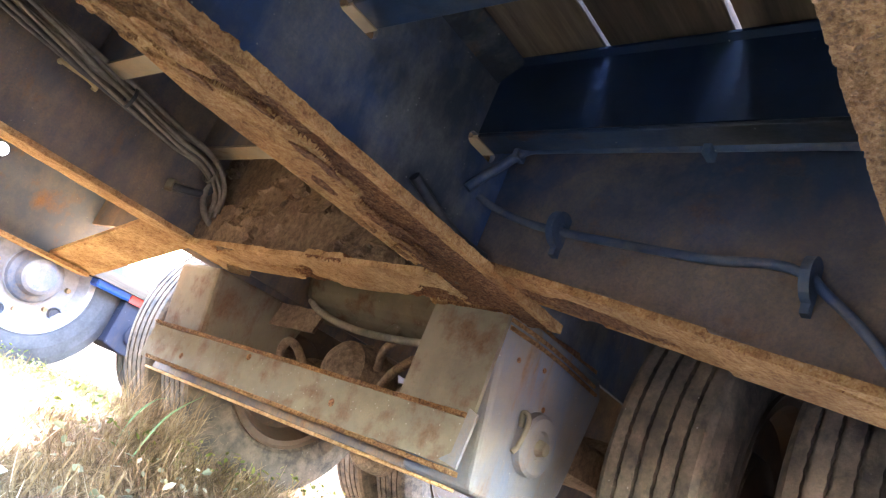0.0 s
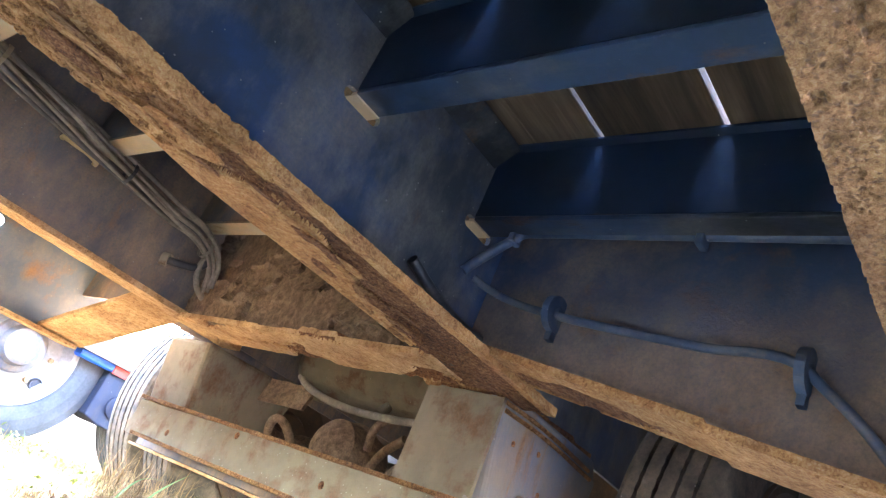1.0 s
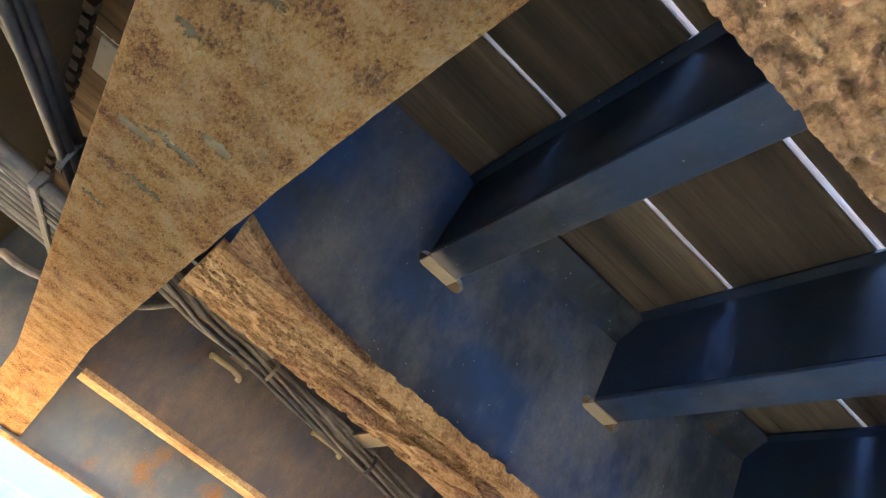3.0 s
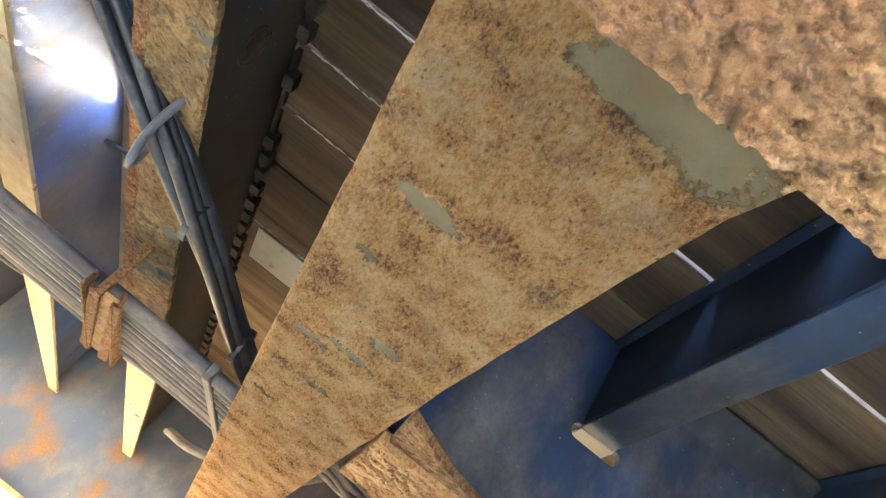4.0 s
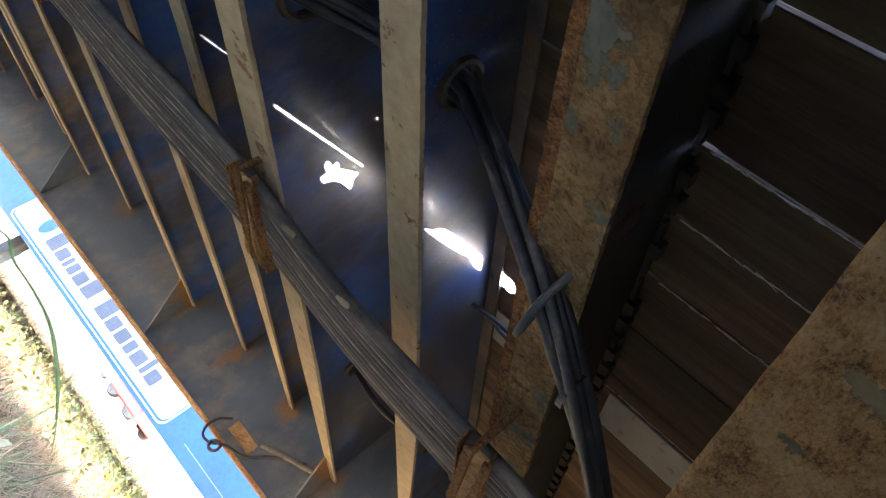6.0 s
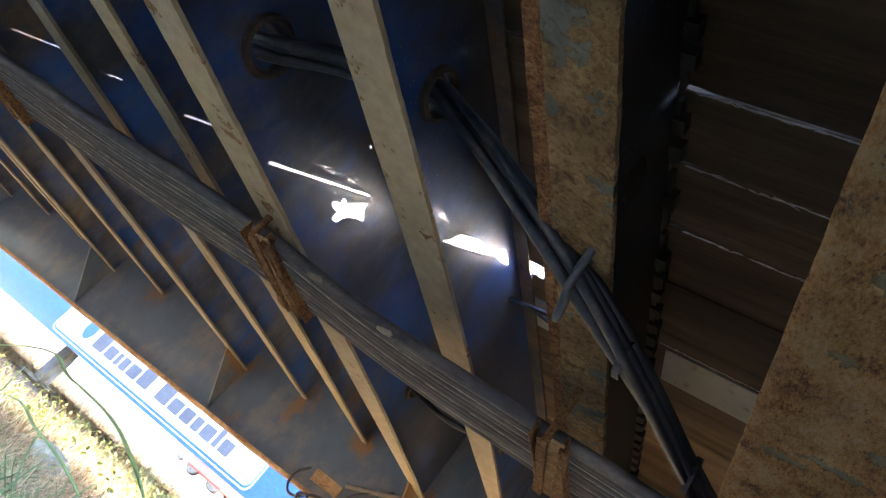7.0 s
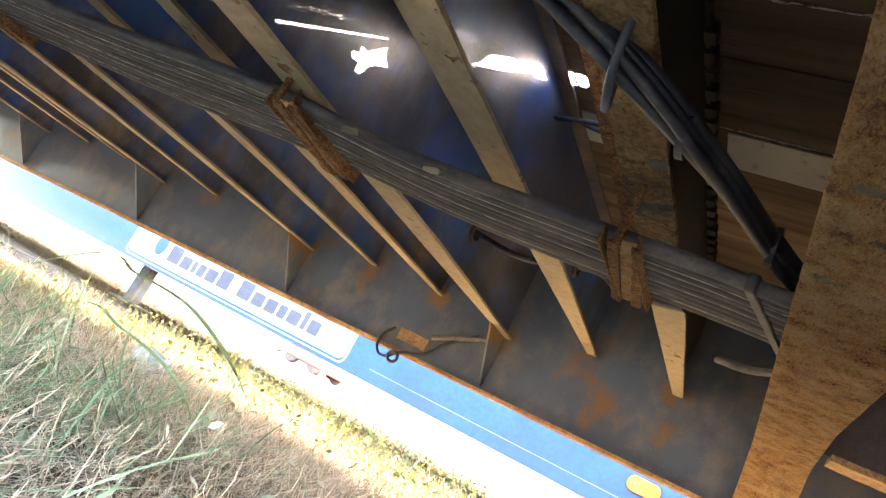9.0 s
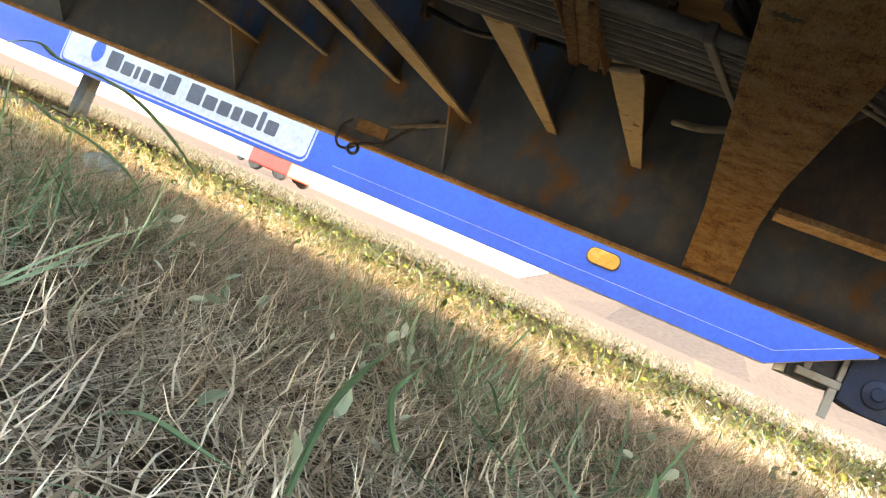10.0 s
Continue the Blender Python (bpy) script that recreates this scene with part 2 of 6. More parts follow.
def plate_rust(name):
    """Coarse orange scale over large brown, grey and olive stains, with the plate's paint remnants."""
    m = bpy.data.materials.new(name)
    m.use_nodes = True
    pos = m.node_tree.nodes.new("ShaderNodeNewGeometry").outputs["Position"]
    turn = node(m, "ShaderNodeMapping", Vector=pos, Rotation=(0, 0, 0.9), Scale=(1.0, 0.55, 1.0)).outputs[0]
    grain = ranged(m, cloud(m, turn, 270.0, 7.0, 0.75), 0.32, 0.68)
    fine = ranged(m, cloud(m, turn, 800.0, 4.0, 0.7), 0.3, 0.7)
    patch = cloud(m, pos, 22.0, 8.0, 0.68)
    col = ramped(m, arith(m, "MULTIPLY_ADD", grain, 0.70, arith(m, "MULTIPLY_ADD", ranged(m, patch, 0.32, 0.68), 0.70, -0.15)),
                 [(0.12, (0.17, 0.075, 0.04)), (0.28, (0.40, 0.195, 0.085)), (0.44, (0.60, 0.315, 0.115)), (0.60, (0.72, 0.42, 0.175)), (0.88, (0.78, 0.56, 0.31))])
    col = blended(m, ranged(m, cloud(m, pos, 13.0, 9.0, 0.7), 0.54, 0.66, 0.0, 0.5), col, blended(m, grain, (0.24, 0.11, 0.065), (0.50, 0.31, 0.20)))
    shifted = node(m, "ShaderNodeVectorMath", i0=pos, i1=(3.7, 1.9, 0)).outputs[0]
    col = blended(m, ranged(m, cloud(m, shifted, 16.0, 9.0, 0.7), 0.56, 0.68, 0.0, 0.32), col, blended(m, grain, (0.26, 0.20, 0.13), (0.55, 0.48, 0.40)))
    vor = node(m, "ShaderNodeTexVoronoi", Vector=turn, Scale=260.0)
    pick = node(m, "ShaderNodeSeparateColor", i0=vor.outputs["Color"]).outputs[0]
    col = blended(m, arith(m, "MULTIPLY", ranged(m, vor.outputs["Distance"], 0.42, 0.20), ranged(m, pick, 0.91, 0.96, 0.0, 0.7)), col, (0.13, 0.07, 0.05))
    col = blended(m, arith(m, "MULTIPLY", ranged(m, vor.outputs["Distance"], 0.35, 0.15), ranged(m, pick, 0.12, 0.07, 0.0, 0.8)), col, (0.62, 0.55, 0.45))
    mask = cloud(m, pos, 34.0, 12.0, 0.72)
    for x, y, rx, ry in PATCHES:
        d = node(m, "ShaderNodeVectorMath", i0=pos, i1=(-x, -y, 0))
        e = node(m, "ShaderNodeVectorMath", i0=d.outputs[0], i1=(1 / rx, 1 / ry, 0))
        e.operation = "MULTIPLY"
        g = node(m, "ShaderNodeVectorMath", i0=e.outputs[0])
        g.operation = "LENGTH"
        mask = arith(m, "ADD", mask, ranged(m, g.outputs["Value"], 1.6, 0.4, 0.0, 0.34))
    mask = ranged(m, arith(m, "MULTIPLY_ADD", grain, -0.08, mask), 0.63, 0.69)
    paint = blended(m, ranged(m, cloud(m, pos, 18.0), 0.35, 0.65), (0.125, 0.096, 0.052), (0.152, 0.126, 0.078))
    col = blended(m, mask, col, paint)
    h = arith(m, "MULTIPLY_ADD", fine, 0.35, grain)
    h = arith(m, "MULTIPLY", h, ranged(m, mask, 0.0, 1.0, 1.0, 0.06))
    return finish(m, col, 0.88, h, 1.0, 0.013)


RUST_HEAVY = plate_rust("rust_scale")
RUST_PITTED = scaly("pitted_rust", [(0.12, (0.08, 0.04, 0.025)), (0.40, (0.24, 0.125, 0.06)), (0.65, (0.39, 0.225, 0.11)), (0.95, (0.48, 0.33, 0.19))], 900,
                    bump=1.0, dist=0.004, tone=((0.75, 0.64, 0.58), (1.15, 1.05, 0.98), 6.0), speck=0.25, lump=0.25)
RUST_NEAR = scaly("grainy_rust", [(0.12, (0.13, 0.072, 0.04)), (0.38, (0.32, 0.185, 0.085)), (0.62, (0.47, 0.30, 0.145)), (0.92, (0.55, 0.41, 0.25))], 520,
                  bump=1.0, dist=0.004, tone=((0.75, 0.62, 0.55), (1.12, 1.05, 0.98), 14.0), speck=0.22, lump=0.42, pit=(260, (0.22, 0.125, 0.07)))
RUST_DEEP = scaly("deep_red_rust", [(0.15, (0.055, 0.026, 0.018)), (0.4, (0.16, 0.075, 0.038)), (0.62, (0.28, 0.145, 0.07)), (0.85, (0.42, 0.27, 0.15))], 300, bump=1.0, dist=0.008, lump=0.3)
RUST_SHEET = scaly("dusty_rust_sheet", [(0.15, (0.19, 0.092, 0.042)), (0.42, (0.37, 0.215, 0.095)), (0.65, (0.48, 0.315, 0.155)), (0.9, (0.55, 0.42, 0.26))], 320, bump=0.8, dist=0.003,
                   tone=((0.72, 0.58, 0.48), (1.15, 1.08, 1.0), 9.0), streaks=((0.20, 0.085, 0.035), (0.5, 1.2, 1.2), 0.63))
RUST_MID = scaly("brown_layered_rust", [(0.15, (0.085, 0.042, 0.022)), (0.4, (0.23, 0.125, 0.055)), (0.62, (0.36, 0.215, 0.10)), (0.85, (0.47, 0.325, 0.175))], 300, bump=1.0, dist=0.008, lump=0.3)
RUST_DUSTY = scaly("dusty_rust", [(0.15, (0.23, 0.145, 0.078)), (0.42, (0.43, 0.305, 0.17)), (0.65, (0.54, 0.415, 0.255)), (0.9, (0.61, 0.51, 0.355))], 300, bump=0.7, dist=0.004,
                   tone=((0.68, 0.52, 0.42), (1.15, 1.05, 0.95), 8.0))
RUST_SCAB = scaly("orange_rust_scab", [(0.15, (0.07, 0.032, 0.02)), (0.4, (0.22, 0.105, 0.045)), (0.62, (0.38, 0.205, 0.085)), (0.85, (0.46, 0.33, 0.18))], 300, bump=1.0, dist=0.004)
FLANGE_PIT = scaly("pitted_grey_flange_paint", [(0.15, (0.08, 0.045, 0.028)), (0.4, (0.21, 0.125, 0.065)), (0.62, (0.33, 0.22, 0.12)), (0.85, (0.42, 0.32, 0.20))], 320, paint=((0.33, 0.265, 0.18), (0.42, 0.345, 0.24)), cover=(0.372, 17.0), bump=1.0, dist=0.006)
SCAB_OLIVE = scaly("olive_paint_lifted_by_rust", [(0.15, (0.12, 0.07, 0.038)), (0.4, (0.30, 0.19, 0.09)), (0.62, (0.44, 0.31, 0.155)), (0.85, (0.50, 0.37, 0.20))], 180, paint=((0.100, 0.105, 0.090), (0.15, 0.15, 0.125)), cover=(0.575, 11.0), bump=1.0, dist=0.006, tone=((0.5, 0.45, 0.42), (1.0, 0.95, 0.9), 9.0))
BLUE_DARK = painted("worn_blue_black_paint", (0.034, 0.074, 0.175), (0.042, 0.115, 0.32), (0.30, 0.285, 0.27), 0.52, (0.20, 0.115, 0.055), 0.06, rough=0.40, flow=(1, 1, 0.5), spots=0.8, grime=(0.046, 0.054, 0.066))
CROSS_BLUE = painted("dark_blue_crossmember_paint", (0.028, 0.051, 0.100), (0.036, 0.080, 0.175), (0.21, 0.20, 0.19), 0.38, (0.17, 0.095, 0.045), 0.28, rough=0.42, flow=(1, 0.4, 1), spots=0.6, grime=(0.022, 0.023, 0.025))
BLUE_RUSTY = painted("rust_streaked_blue_paint", (0.042, 0.056, 0.085), (0.062, 0.088, 0.138), (0.34, 0.245, 0.165), 0.78, (0.30, 0.155, 0.06), 0.32, rough=0.5, flow=(1, 1, 0.45))
RAIL_PAINT = painted("rail_paint", (0.074, 0.104, 0.152), (0.104, 0.148, 0.218), (0.33, 0.29, 0.245), 0.42, (0.30, 0.175, 0.08), 0.20, rough=0.42, flow=(1, 1, 0.8), size=0.8,
                     stains=[(-0.60, 0.74, 0.06), (-0.58, 0.62, 0.05), (-0.93, 0.76, 0.07), (-0.80, 0.60, 0.06), (-1.24, 0.69, 0.05), (-1.57, 0.73, 0.05), (-1.915, 0.74, 0.06), (-2.24, 0.69, 0.06), (-2.915, 0.75, 0.07), (0.28, 0.76, 0.07), (0.46, 0.64, 0.05), (0.63, 0.86, 0.08), (0.20, 0.60, 0.06), (0.75, 0.62, 0.05)])
WEB_PAINT = painted("web_paint", (0.040, 0.090, 0.25), (0.045, 0.150, 0.50), (0.30, 0.28, 0.25), 0.50, (0.24, 0.165, 0.08), 0.40, rough=0.45, flow=(1, 0.7, 0.4), spots=0.4, grime=(0.075, 0.076, 0.080))
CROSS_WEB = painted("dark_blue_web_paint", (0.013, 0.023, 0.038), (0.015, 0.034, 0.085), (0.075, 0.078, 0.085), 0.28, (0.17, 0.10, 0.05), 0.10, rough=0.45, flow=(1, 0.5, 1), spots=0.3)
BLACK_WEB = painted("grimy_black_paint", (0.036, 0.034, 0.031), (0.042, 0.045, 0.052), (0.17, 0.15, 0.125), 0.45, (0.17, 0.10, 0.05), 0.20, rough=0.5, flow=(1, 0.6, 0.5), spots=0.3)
WEB_BLUE = painted("blue_web_paint", (0.035, 0.083, 0.25), (0.044, 0.140, 0.46), (0.26, 0.24, 0.215), 0.47, (0.20, 0.15, 0.08), 0.30, rough=0.35, flow=(1, 0.7, 0.4), spots=0.3, grime=(0.060, 0.064, 0.074))
GALV = painted("dull_galvanised_sheet", (0.30, 0.32, 0.34), (0.40, 0.42, 0.43), (0.36, 0.32, 0.26), 0.30, (0.22, 0.13, 0.07), 0.34, rough=0.45, flow=(1, 1, 1), size=2.5, bump=0.2)
NAVY = painted("dull_navy_paint", (0.010, 0.013, 0.028), (0.015, 0.020, 0.042), (0.06, 0.05, 0.042), 0.40, (0.10, 0.06, 0.035), 0.20, rough=0.6, size=2.0)
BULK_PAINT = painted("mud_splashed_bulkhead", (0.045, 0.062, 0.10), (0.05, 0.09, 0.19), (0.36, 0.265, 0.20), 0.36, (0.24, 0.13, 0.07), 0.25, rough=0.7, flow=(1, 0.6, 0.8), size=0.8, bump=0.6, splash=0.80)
PIPE = painted("dusty_blue_pipe", (0.05, 0.08, 0.15), (0.09, 0.13, 0.22), (0.26, 0.24, 0.21), 0.45, (0.2, 0.14, 0.09), 0.1, rough=0.55, flow=(1, 0.6, 1), size=3.0)
FLANGE = painted("grey_paint_with_dust", (0.25, 0.225, 0.18), (0.32, 0.285, 0.23), (0.44, 0.35, 0.245), 0.56, (0.28, 0.155, 0.07), 0.44, rough=0.6, flow=(1, 0.4, 1), size=2.0, bump=0.35)
HOOK = painted("pale_yellow_paint", (0.50, 0.40, 0.22), (0.58, 0.48, 0.28), (0.42, 0.33, 0.22), 0.4, (0.25, 0.14, 0.06), 0.25, rough=0.6, size=4.0)
MUD = scaly("dried_mud", [(0.15, (0.085, 0.06, 0.043)), (0.45, (0.16, 0.115, 0.083)), (0.7, (0.23, 0.17, 0.125)), (0.92, (0.31, 0.24, 0.18))], 260, bump=0.4, dist=0.003, speck=0.14,
            tone=((0.72, 0.66, 0.62), (1.1, 1.05, 1.0), 7.0))
DUSTY_STEEL = painted("dust_covered_steel", (0.125, 0.112, 0.088), (0.175, 0.158, 0.125), (0.24, 0.195, 0.14), 0.50, (0.135, 0.072, 0.042), 0.66, rough=0.8, flow=(1, 0.5, 0.5), size=2.0, bump=0.5)
PALE_STEEL = painted("chalky_pale_blue_steel", (0.10, 0.14, 0.235), (0.18, 0.178, 0.178), (0.26, 0.215, 0.17), 0.66, (0.25, 0.15, 0.085), 0.50, rough=0.65, flow=(1, 1, 0.25), size=1.6, bump=0.4)
def by_board(m):
    """Shifts a wood's tone from board to board."""
    b = m.node_tree.nodes["Principled BSDF"]
    old = b.inputs["Base Color"].links[0].from_socket
    pick = m.node_tree.nodes.new("ShaderNodeObjectInfo").outputs["Random"]
    new_col = blended(m, 1.0, old, blended(m, pick, (0.62, 0.60, 0.58), (1.35, 1.30, 1.22)), "MULTIPLY")
    m.node_tree.links.new(new_col, b.inputs["Base Color"])
    return m


WOOD = mat("weathered_deck_wood", [(0.3, (0.045, 0.032, 0.024)), (0.46, (0.10, 0.072, 0.050)), (0.56, (0.145, 0.104, 0.072)), (0.7, (0.24, 0.175, 0.12))], scale=16, fine=160, rough=0.9, bump=0.7, dist=0.006,
           stretch=(0.08, 1, 1))
# torn fibre whose lilac white holds the light coming through the seams
FIBRE_LIT = mat("backlit_wood_fibre", [(0.3, (0.62, 0.58, 0.60)), (0.7, (0.82, 0.79, 0.82))], scale=60, rough=0.8, bump=0.0)
RUBBER = painted("dusty_tyre_rubber", (0.034, 0.029, 0.026), (0.056, 0.047, 0.040), (0.215, 0.165, 0.122), 0.70, (0.2, 0.13, 0.08), 0.2, rough=0.8, flow=(1, 1, 1), size=2.5, bump=0.4, spots=0.1)
by_board(WOOD)
RUBBER_BLUE = mat("clean_tyre_rubber", [(0.3, (0.03, 0.032, 0.036)), (0.7, (0.08, 0.08, 0.085))], scale=9, fine=90, rough=0.7, bump=0.2)
HOSE = mat("black_hose", [(0.3, (0.014, 0.016, 0.023)), (0.52, (0.032, 0.037, 0.052)), (0.72, (0.13, 0.12, 0.11))], scale=14, fine=120, rough=0.42, bump=0.15)
CABLE = painted("dusty_black_cable", (0.040, 0.043, 0.052), (0.066, 0.069, 0.082), (0.27, 0.25, 0.225), 0.44, (0.2, 0.15, 0.09), 0.1, rough=0.42, flow=(0.25, 1, 1), size=3.0, bump=0.2, spots=0.1)
# pale colour that stands in for the highlights on the cables
SHEATH_GLINT = mat("painted_sheath_glint", [(0.36, (0.10, 0.10, 0.11)), (0.5, (0.30, 0.28, 0.26)), (0.7, (0.46, 0.42, 0.38))], scale=30, fine=120, rough=0.7, bump=0.2)
DUSTY_HOSE = mat("dusty_hose", [(0.3, (0.09, 0.085, 0.078)), (0.55, (0.21, 0.19, 0.165)), (0.75, (0.36, 0.32, 0.265))], scale=14, fine=120, rough=0.8, bump=0.2)
BLUE_BRIGHT = mat("bright_blue_paint", [(0.3, (0.006, 0.070, 0.42)), (0.7, (0.011, 0.098, 0.52))], scale=3, fine=40, rough=0.35, bump=0.05)
WHITE = mat("white_vinyl", [(0.3, (0.42, 0.44, 0.46)), (0.7, (0.52, 0.52, 0.52))], scale=6, fine=40, rough=0.5, bump=0.05)
RED = mat("red_paint", [(0.3, (0.45, 0.03, 0.02)), (0.7, (0.60, 0.05, 0.03))], scale=3, rough=0.4, bump=0.0)
GREY_INK = mat("grey_lettering", [(0.3, (0.05, 0.055, 0.07)), (0.7, (0.08, 0.085, 0.10))], scale=6, rough=0.5, bump=0.0)
GREY_INK2 = mat("pale_grey_lettering", [(0.3, (0.40, 0.42, 0.46)), (0.7, (0.50, 0.52, 0.55))], scale=6, rough=0.5, bump=0.0)
AMBER = mat("amber_lens", [(0.3, (0.75, 0.22, 0.01)), (0.7, (0.85, 0.32, 0.03))], scale=9, rough=0.25, bump=0.05)
RIM_DUSTY = painted("mud_stained_rim", (0.060, 0.042, 0.032), (0.085, 0.060, 0.045), (0.12, 0.078, 0.052), 0.7, (0.17, 0.09, 0.05), 0.4, rough=0.7, flow=(1, 1, 1), size=2.0)
RIM = mat("white_rim_paint", [(0.3, (0.20, 0.19, 0.20)), (0.7, (0.32, 0.30, 0.30))], scale=9, fine=60, rough=0.5, bump=0.1, extra=((0.32, 0.24, 0.18), 7, 0.52, 0.66))
SOIL = mat("dry_soil_thatch", [(0.3, (0.05, 0.037, 0.027)), (0.5, (0.10, 0.077, 0.055)), (0.7, (0.18, 0.14, 0.10))], scale=11, fine=120, rough=1.0, bump=1.0, dist=0.02, spec=0.0,
           extra=((0.19, 0.145, 0.09), 1.6, 0.55, 0.68))
GRAVEL = mat("pale_gravel", [(0.3, (0.066, 0.050, 0.042)), (0.7, (0.10, 0.078, 0.066))], spec=0.0, scale=3, fine=30, rough=1.0, bump=0.5, dist=0.02)
STONE = mat("grey_stone", [(0.3, (0.22, 0.24, 0.27)), (0.7, (0.42, 0.44, 0.46))], scale=20, fine=90, rough=0.9, bump=0.5)


def blade_mat(name, stops, through):
    """Thin leaves: colour by blade, light also shines through."""
    m = bpy.data.materials.new(name)
    m.use_nodes = True
    n, l = m.node_tree.nodes, m.node_tree.links
    b = n["Principled BSDF"]
    geo = n.new("ShaderNodeNewGeometry")
    ramp = n.new("ShaderNodeValToRGB")
    el = ramp.color_ramp.elements
    el[0].position, el[0].color = stops[0][0], (*stops[0][1], 1)
    el[1].position, el[1].color = stops[-1][0], (*stops[-1][1], 1)
    for p, c in stops[1:-1]:
        el.new(p).color = (*c, 1)
    l.new(geo.outputs["Random Per Island"], ramp.inputs[0])
    l.new(ramp.outputs[0], b.inputs["Base Color"])
    b.inputs["Roughness"].default_value = 0.6
    b.inputs["Specular IOR Level"].default_value = 0.2
    tr = n.new("ShaderNodeBsdfTranslucent")
    l.new(ramp.outputs[0], tr.inputs[0])
    mx = n.new("ShaderNodeMixShader")
    mx.inputs[0].default_value = through
    l.new(b.outputs[0], mx.inputs[1])
    l.new(tr.outputs[0], mx.inputs[2])
    l.new(mx.outputs[0], n["Material Output"].inputs[0])
    return m


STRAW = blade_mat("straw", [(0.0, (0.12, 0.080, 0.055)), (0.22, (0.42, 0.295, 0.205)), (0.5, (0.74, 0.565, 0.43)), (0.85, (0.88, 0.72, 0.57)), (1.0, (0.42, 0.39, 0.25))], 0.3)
STRAW_GREY = blade_mat("grey_thatch", [(0.0, (0.07, 0.055, 0.045)), (0.5, (0.30, 0.24, 0.19)), (1.0, (0.54, 0.45, 0.36))], 0.2)
# straw of the sunlit strip, its colour held darker than STRAW against overexposure
STRAW_GOLD = blade_mat("golden_straw_dimmed", [(0.0, (0.10, 0.06, 0.022)), (0.5, (0.24, 0.16, 0.062)), (1.0, (0.38, 0.27, 0.12))], 0.25)
TWIG = blade_mat("dark_weed_stem", [(0.0, (0.05, 0.035, 0.02)), (1.0, (0.14, 0.10, 0.05))], 0.05)
STRAW_PALE = blade_mat("pale_straw", [(0.0, (0.50, 0.375, 0.26)), (0.5, (0.68, 0.53, 0.39)), (1.0, (0.80, 0.65, 0.49))], 0.25)
# straw by the wheels and beyond, also darkened to keep from blowing out
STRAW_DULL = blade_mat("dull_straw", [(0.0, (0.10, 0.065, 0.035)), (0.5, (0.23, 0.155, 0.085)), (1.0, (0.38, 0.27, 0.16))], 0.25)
STRAW_FAR = blade_mat("far_grass_dimmed", [(0.0, (0.07, 0.055, 0.03)), (0.5, (0.12, 0.095, 0.05)), (1.0, (0.17, 0.14, 0.08))], 0.2)
GREEN_FAR = blade_mat("far_weeds", [(0.0, (0.035, 0.05, 0.02)), (0.5, (0.07, 0.085, 0.035)), (1.0, (0.12, 0.125, 0.055))], 0.2)
GREEN_YELLOW = blade_mat("yellow_green_weeds", [(0.0, (0.05, 0.075, 0.02)), (0.5, (0.14, 0.145, 0.035)), (1.0, (0.27, 0.21, 0.06))], 0.35)
GREEN = blade_mat("green_grass", [(0.0, (0.10, 0.17, 0.09)), (0.5, (0.20, 0.31, 0.19)), (1.0, (0.36, 0.44, 0.28))], 0.35)
GREEN_LONG = blade_mat("long_green_leaf", [(0.0, (0.08, 0.13, 0.06)), (0.5, (0.16, 0.24, 0.13)), (1.0, (0.28, 0.38, 0.24))], 0.3)
LEAF = blade_mat("weed_leaf", [(0.0, (0.16, 0.18, 0.12)), (0.6, (0.34, 0.35, 0.26)), (1.0, (0.52, 0.49, 0.40))], 0.25)
LEAF_YELLOW = blade_mat("yellow_leaf", [(0.0, (0.07, 0.10, 0.025)), (0.6, (0.17, 0.185, 0.045)), (1.0, (0.27, 0.22, 0.08))], 0.35)


# ---------------------------------------------------------------- builders
def part(name, bm, material, parent=None, label=""):
    me = bpy.data.meshes.new(name)
    bmesh.ops.recalc_face_normals(bm, faces=bm.faces)
    bm.to_mesh(me)
    bm.free()
    for m in material if isinstance(material, (list, tuple)) else [material]:
        me.materials.append(m)
    ob = new(name, me)
    ob.parent = parent
    if label:
        tagged(ob, label)
    return ob


def thing(name, label, category, group="", kind=""):
    return tagged(new(name), label, category, group, kind)


def box(bm, x0, x1, y0, y1, z0, z1):
    vs = [bm.verts.new((x, y, z)) for x in (x0, x1) for y in (y0, y1) for z in (z0, z1)]
    for f in ((0, 1, 3, 2), (4, 6, 7, 5), (0, 4, 5, 1), (2, 3, 7, 6), (0, 2, 6, 4), (1, 5, 7, 3)):
        bm.faces.new([vs[i] for i in f])
    return vs


def prism(bm, loop, shift):
    """A closed loop of points pushed along a vector."""
    a = [bm.verts.new(p) for p in loop]
    b = [bm.verts.new(Vector(p) + Vector(shift)) for p in loop]
    bm.faces.new(a)
    bm.faces.new(b[::-1])
    for i in range(len(a)):
        j = (i + 1) % len(a)
        bm.faces.new((a[i], b[i], b[j], a[j]))


def bevelled(bm, w=0.003, seg=1):
    bmesh.ops.bevel(bm, geom=bm.edges[:], offset=w, segments=seg, affect="EDGES", profile=0.5)
    return bm


def boxed(name, dims, material, parent, label="", bevel=0.003):
    bm = bmesh.new()
    box(bm, *dims)
    if bevel:
        bevelled(bm, bevel)
    return part(name, bm, material, parent, label)


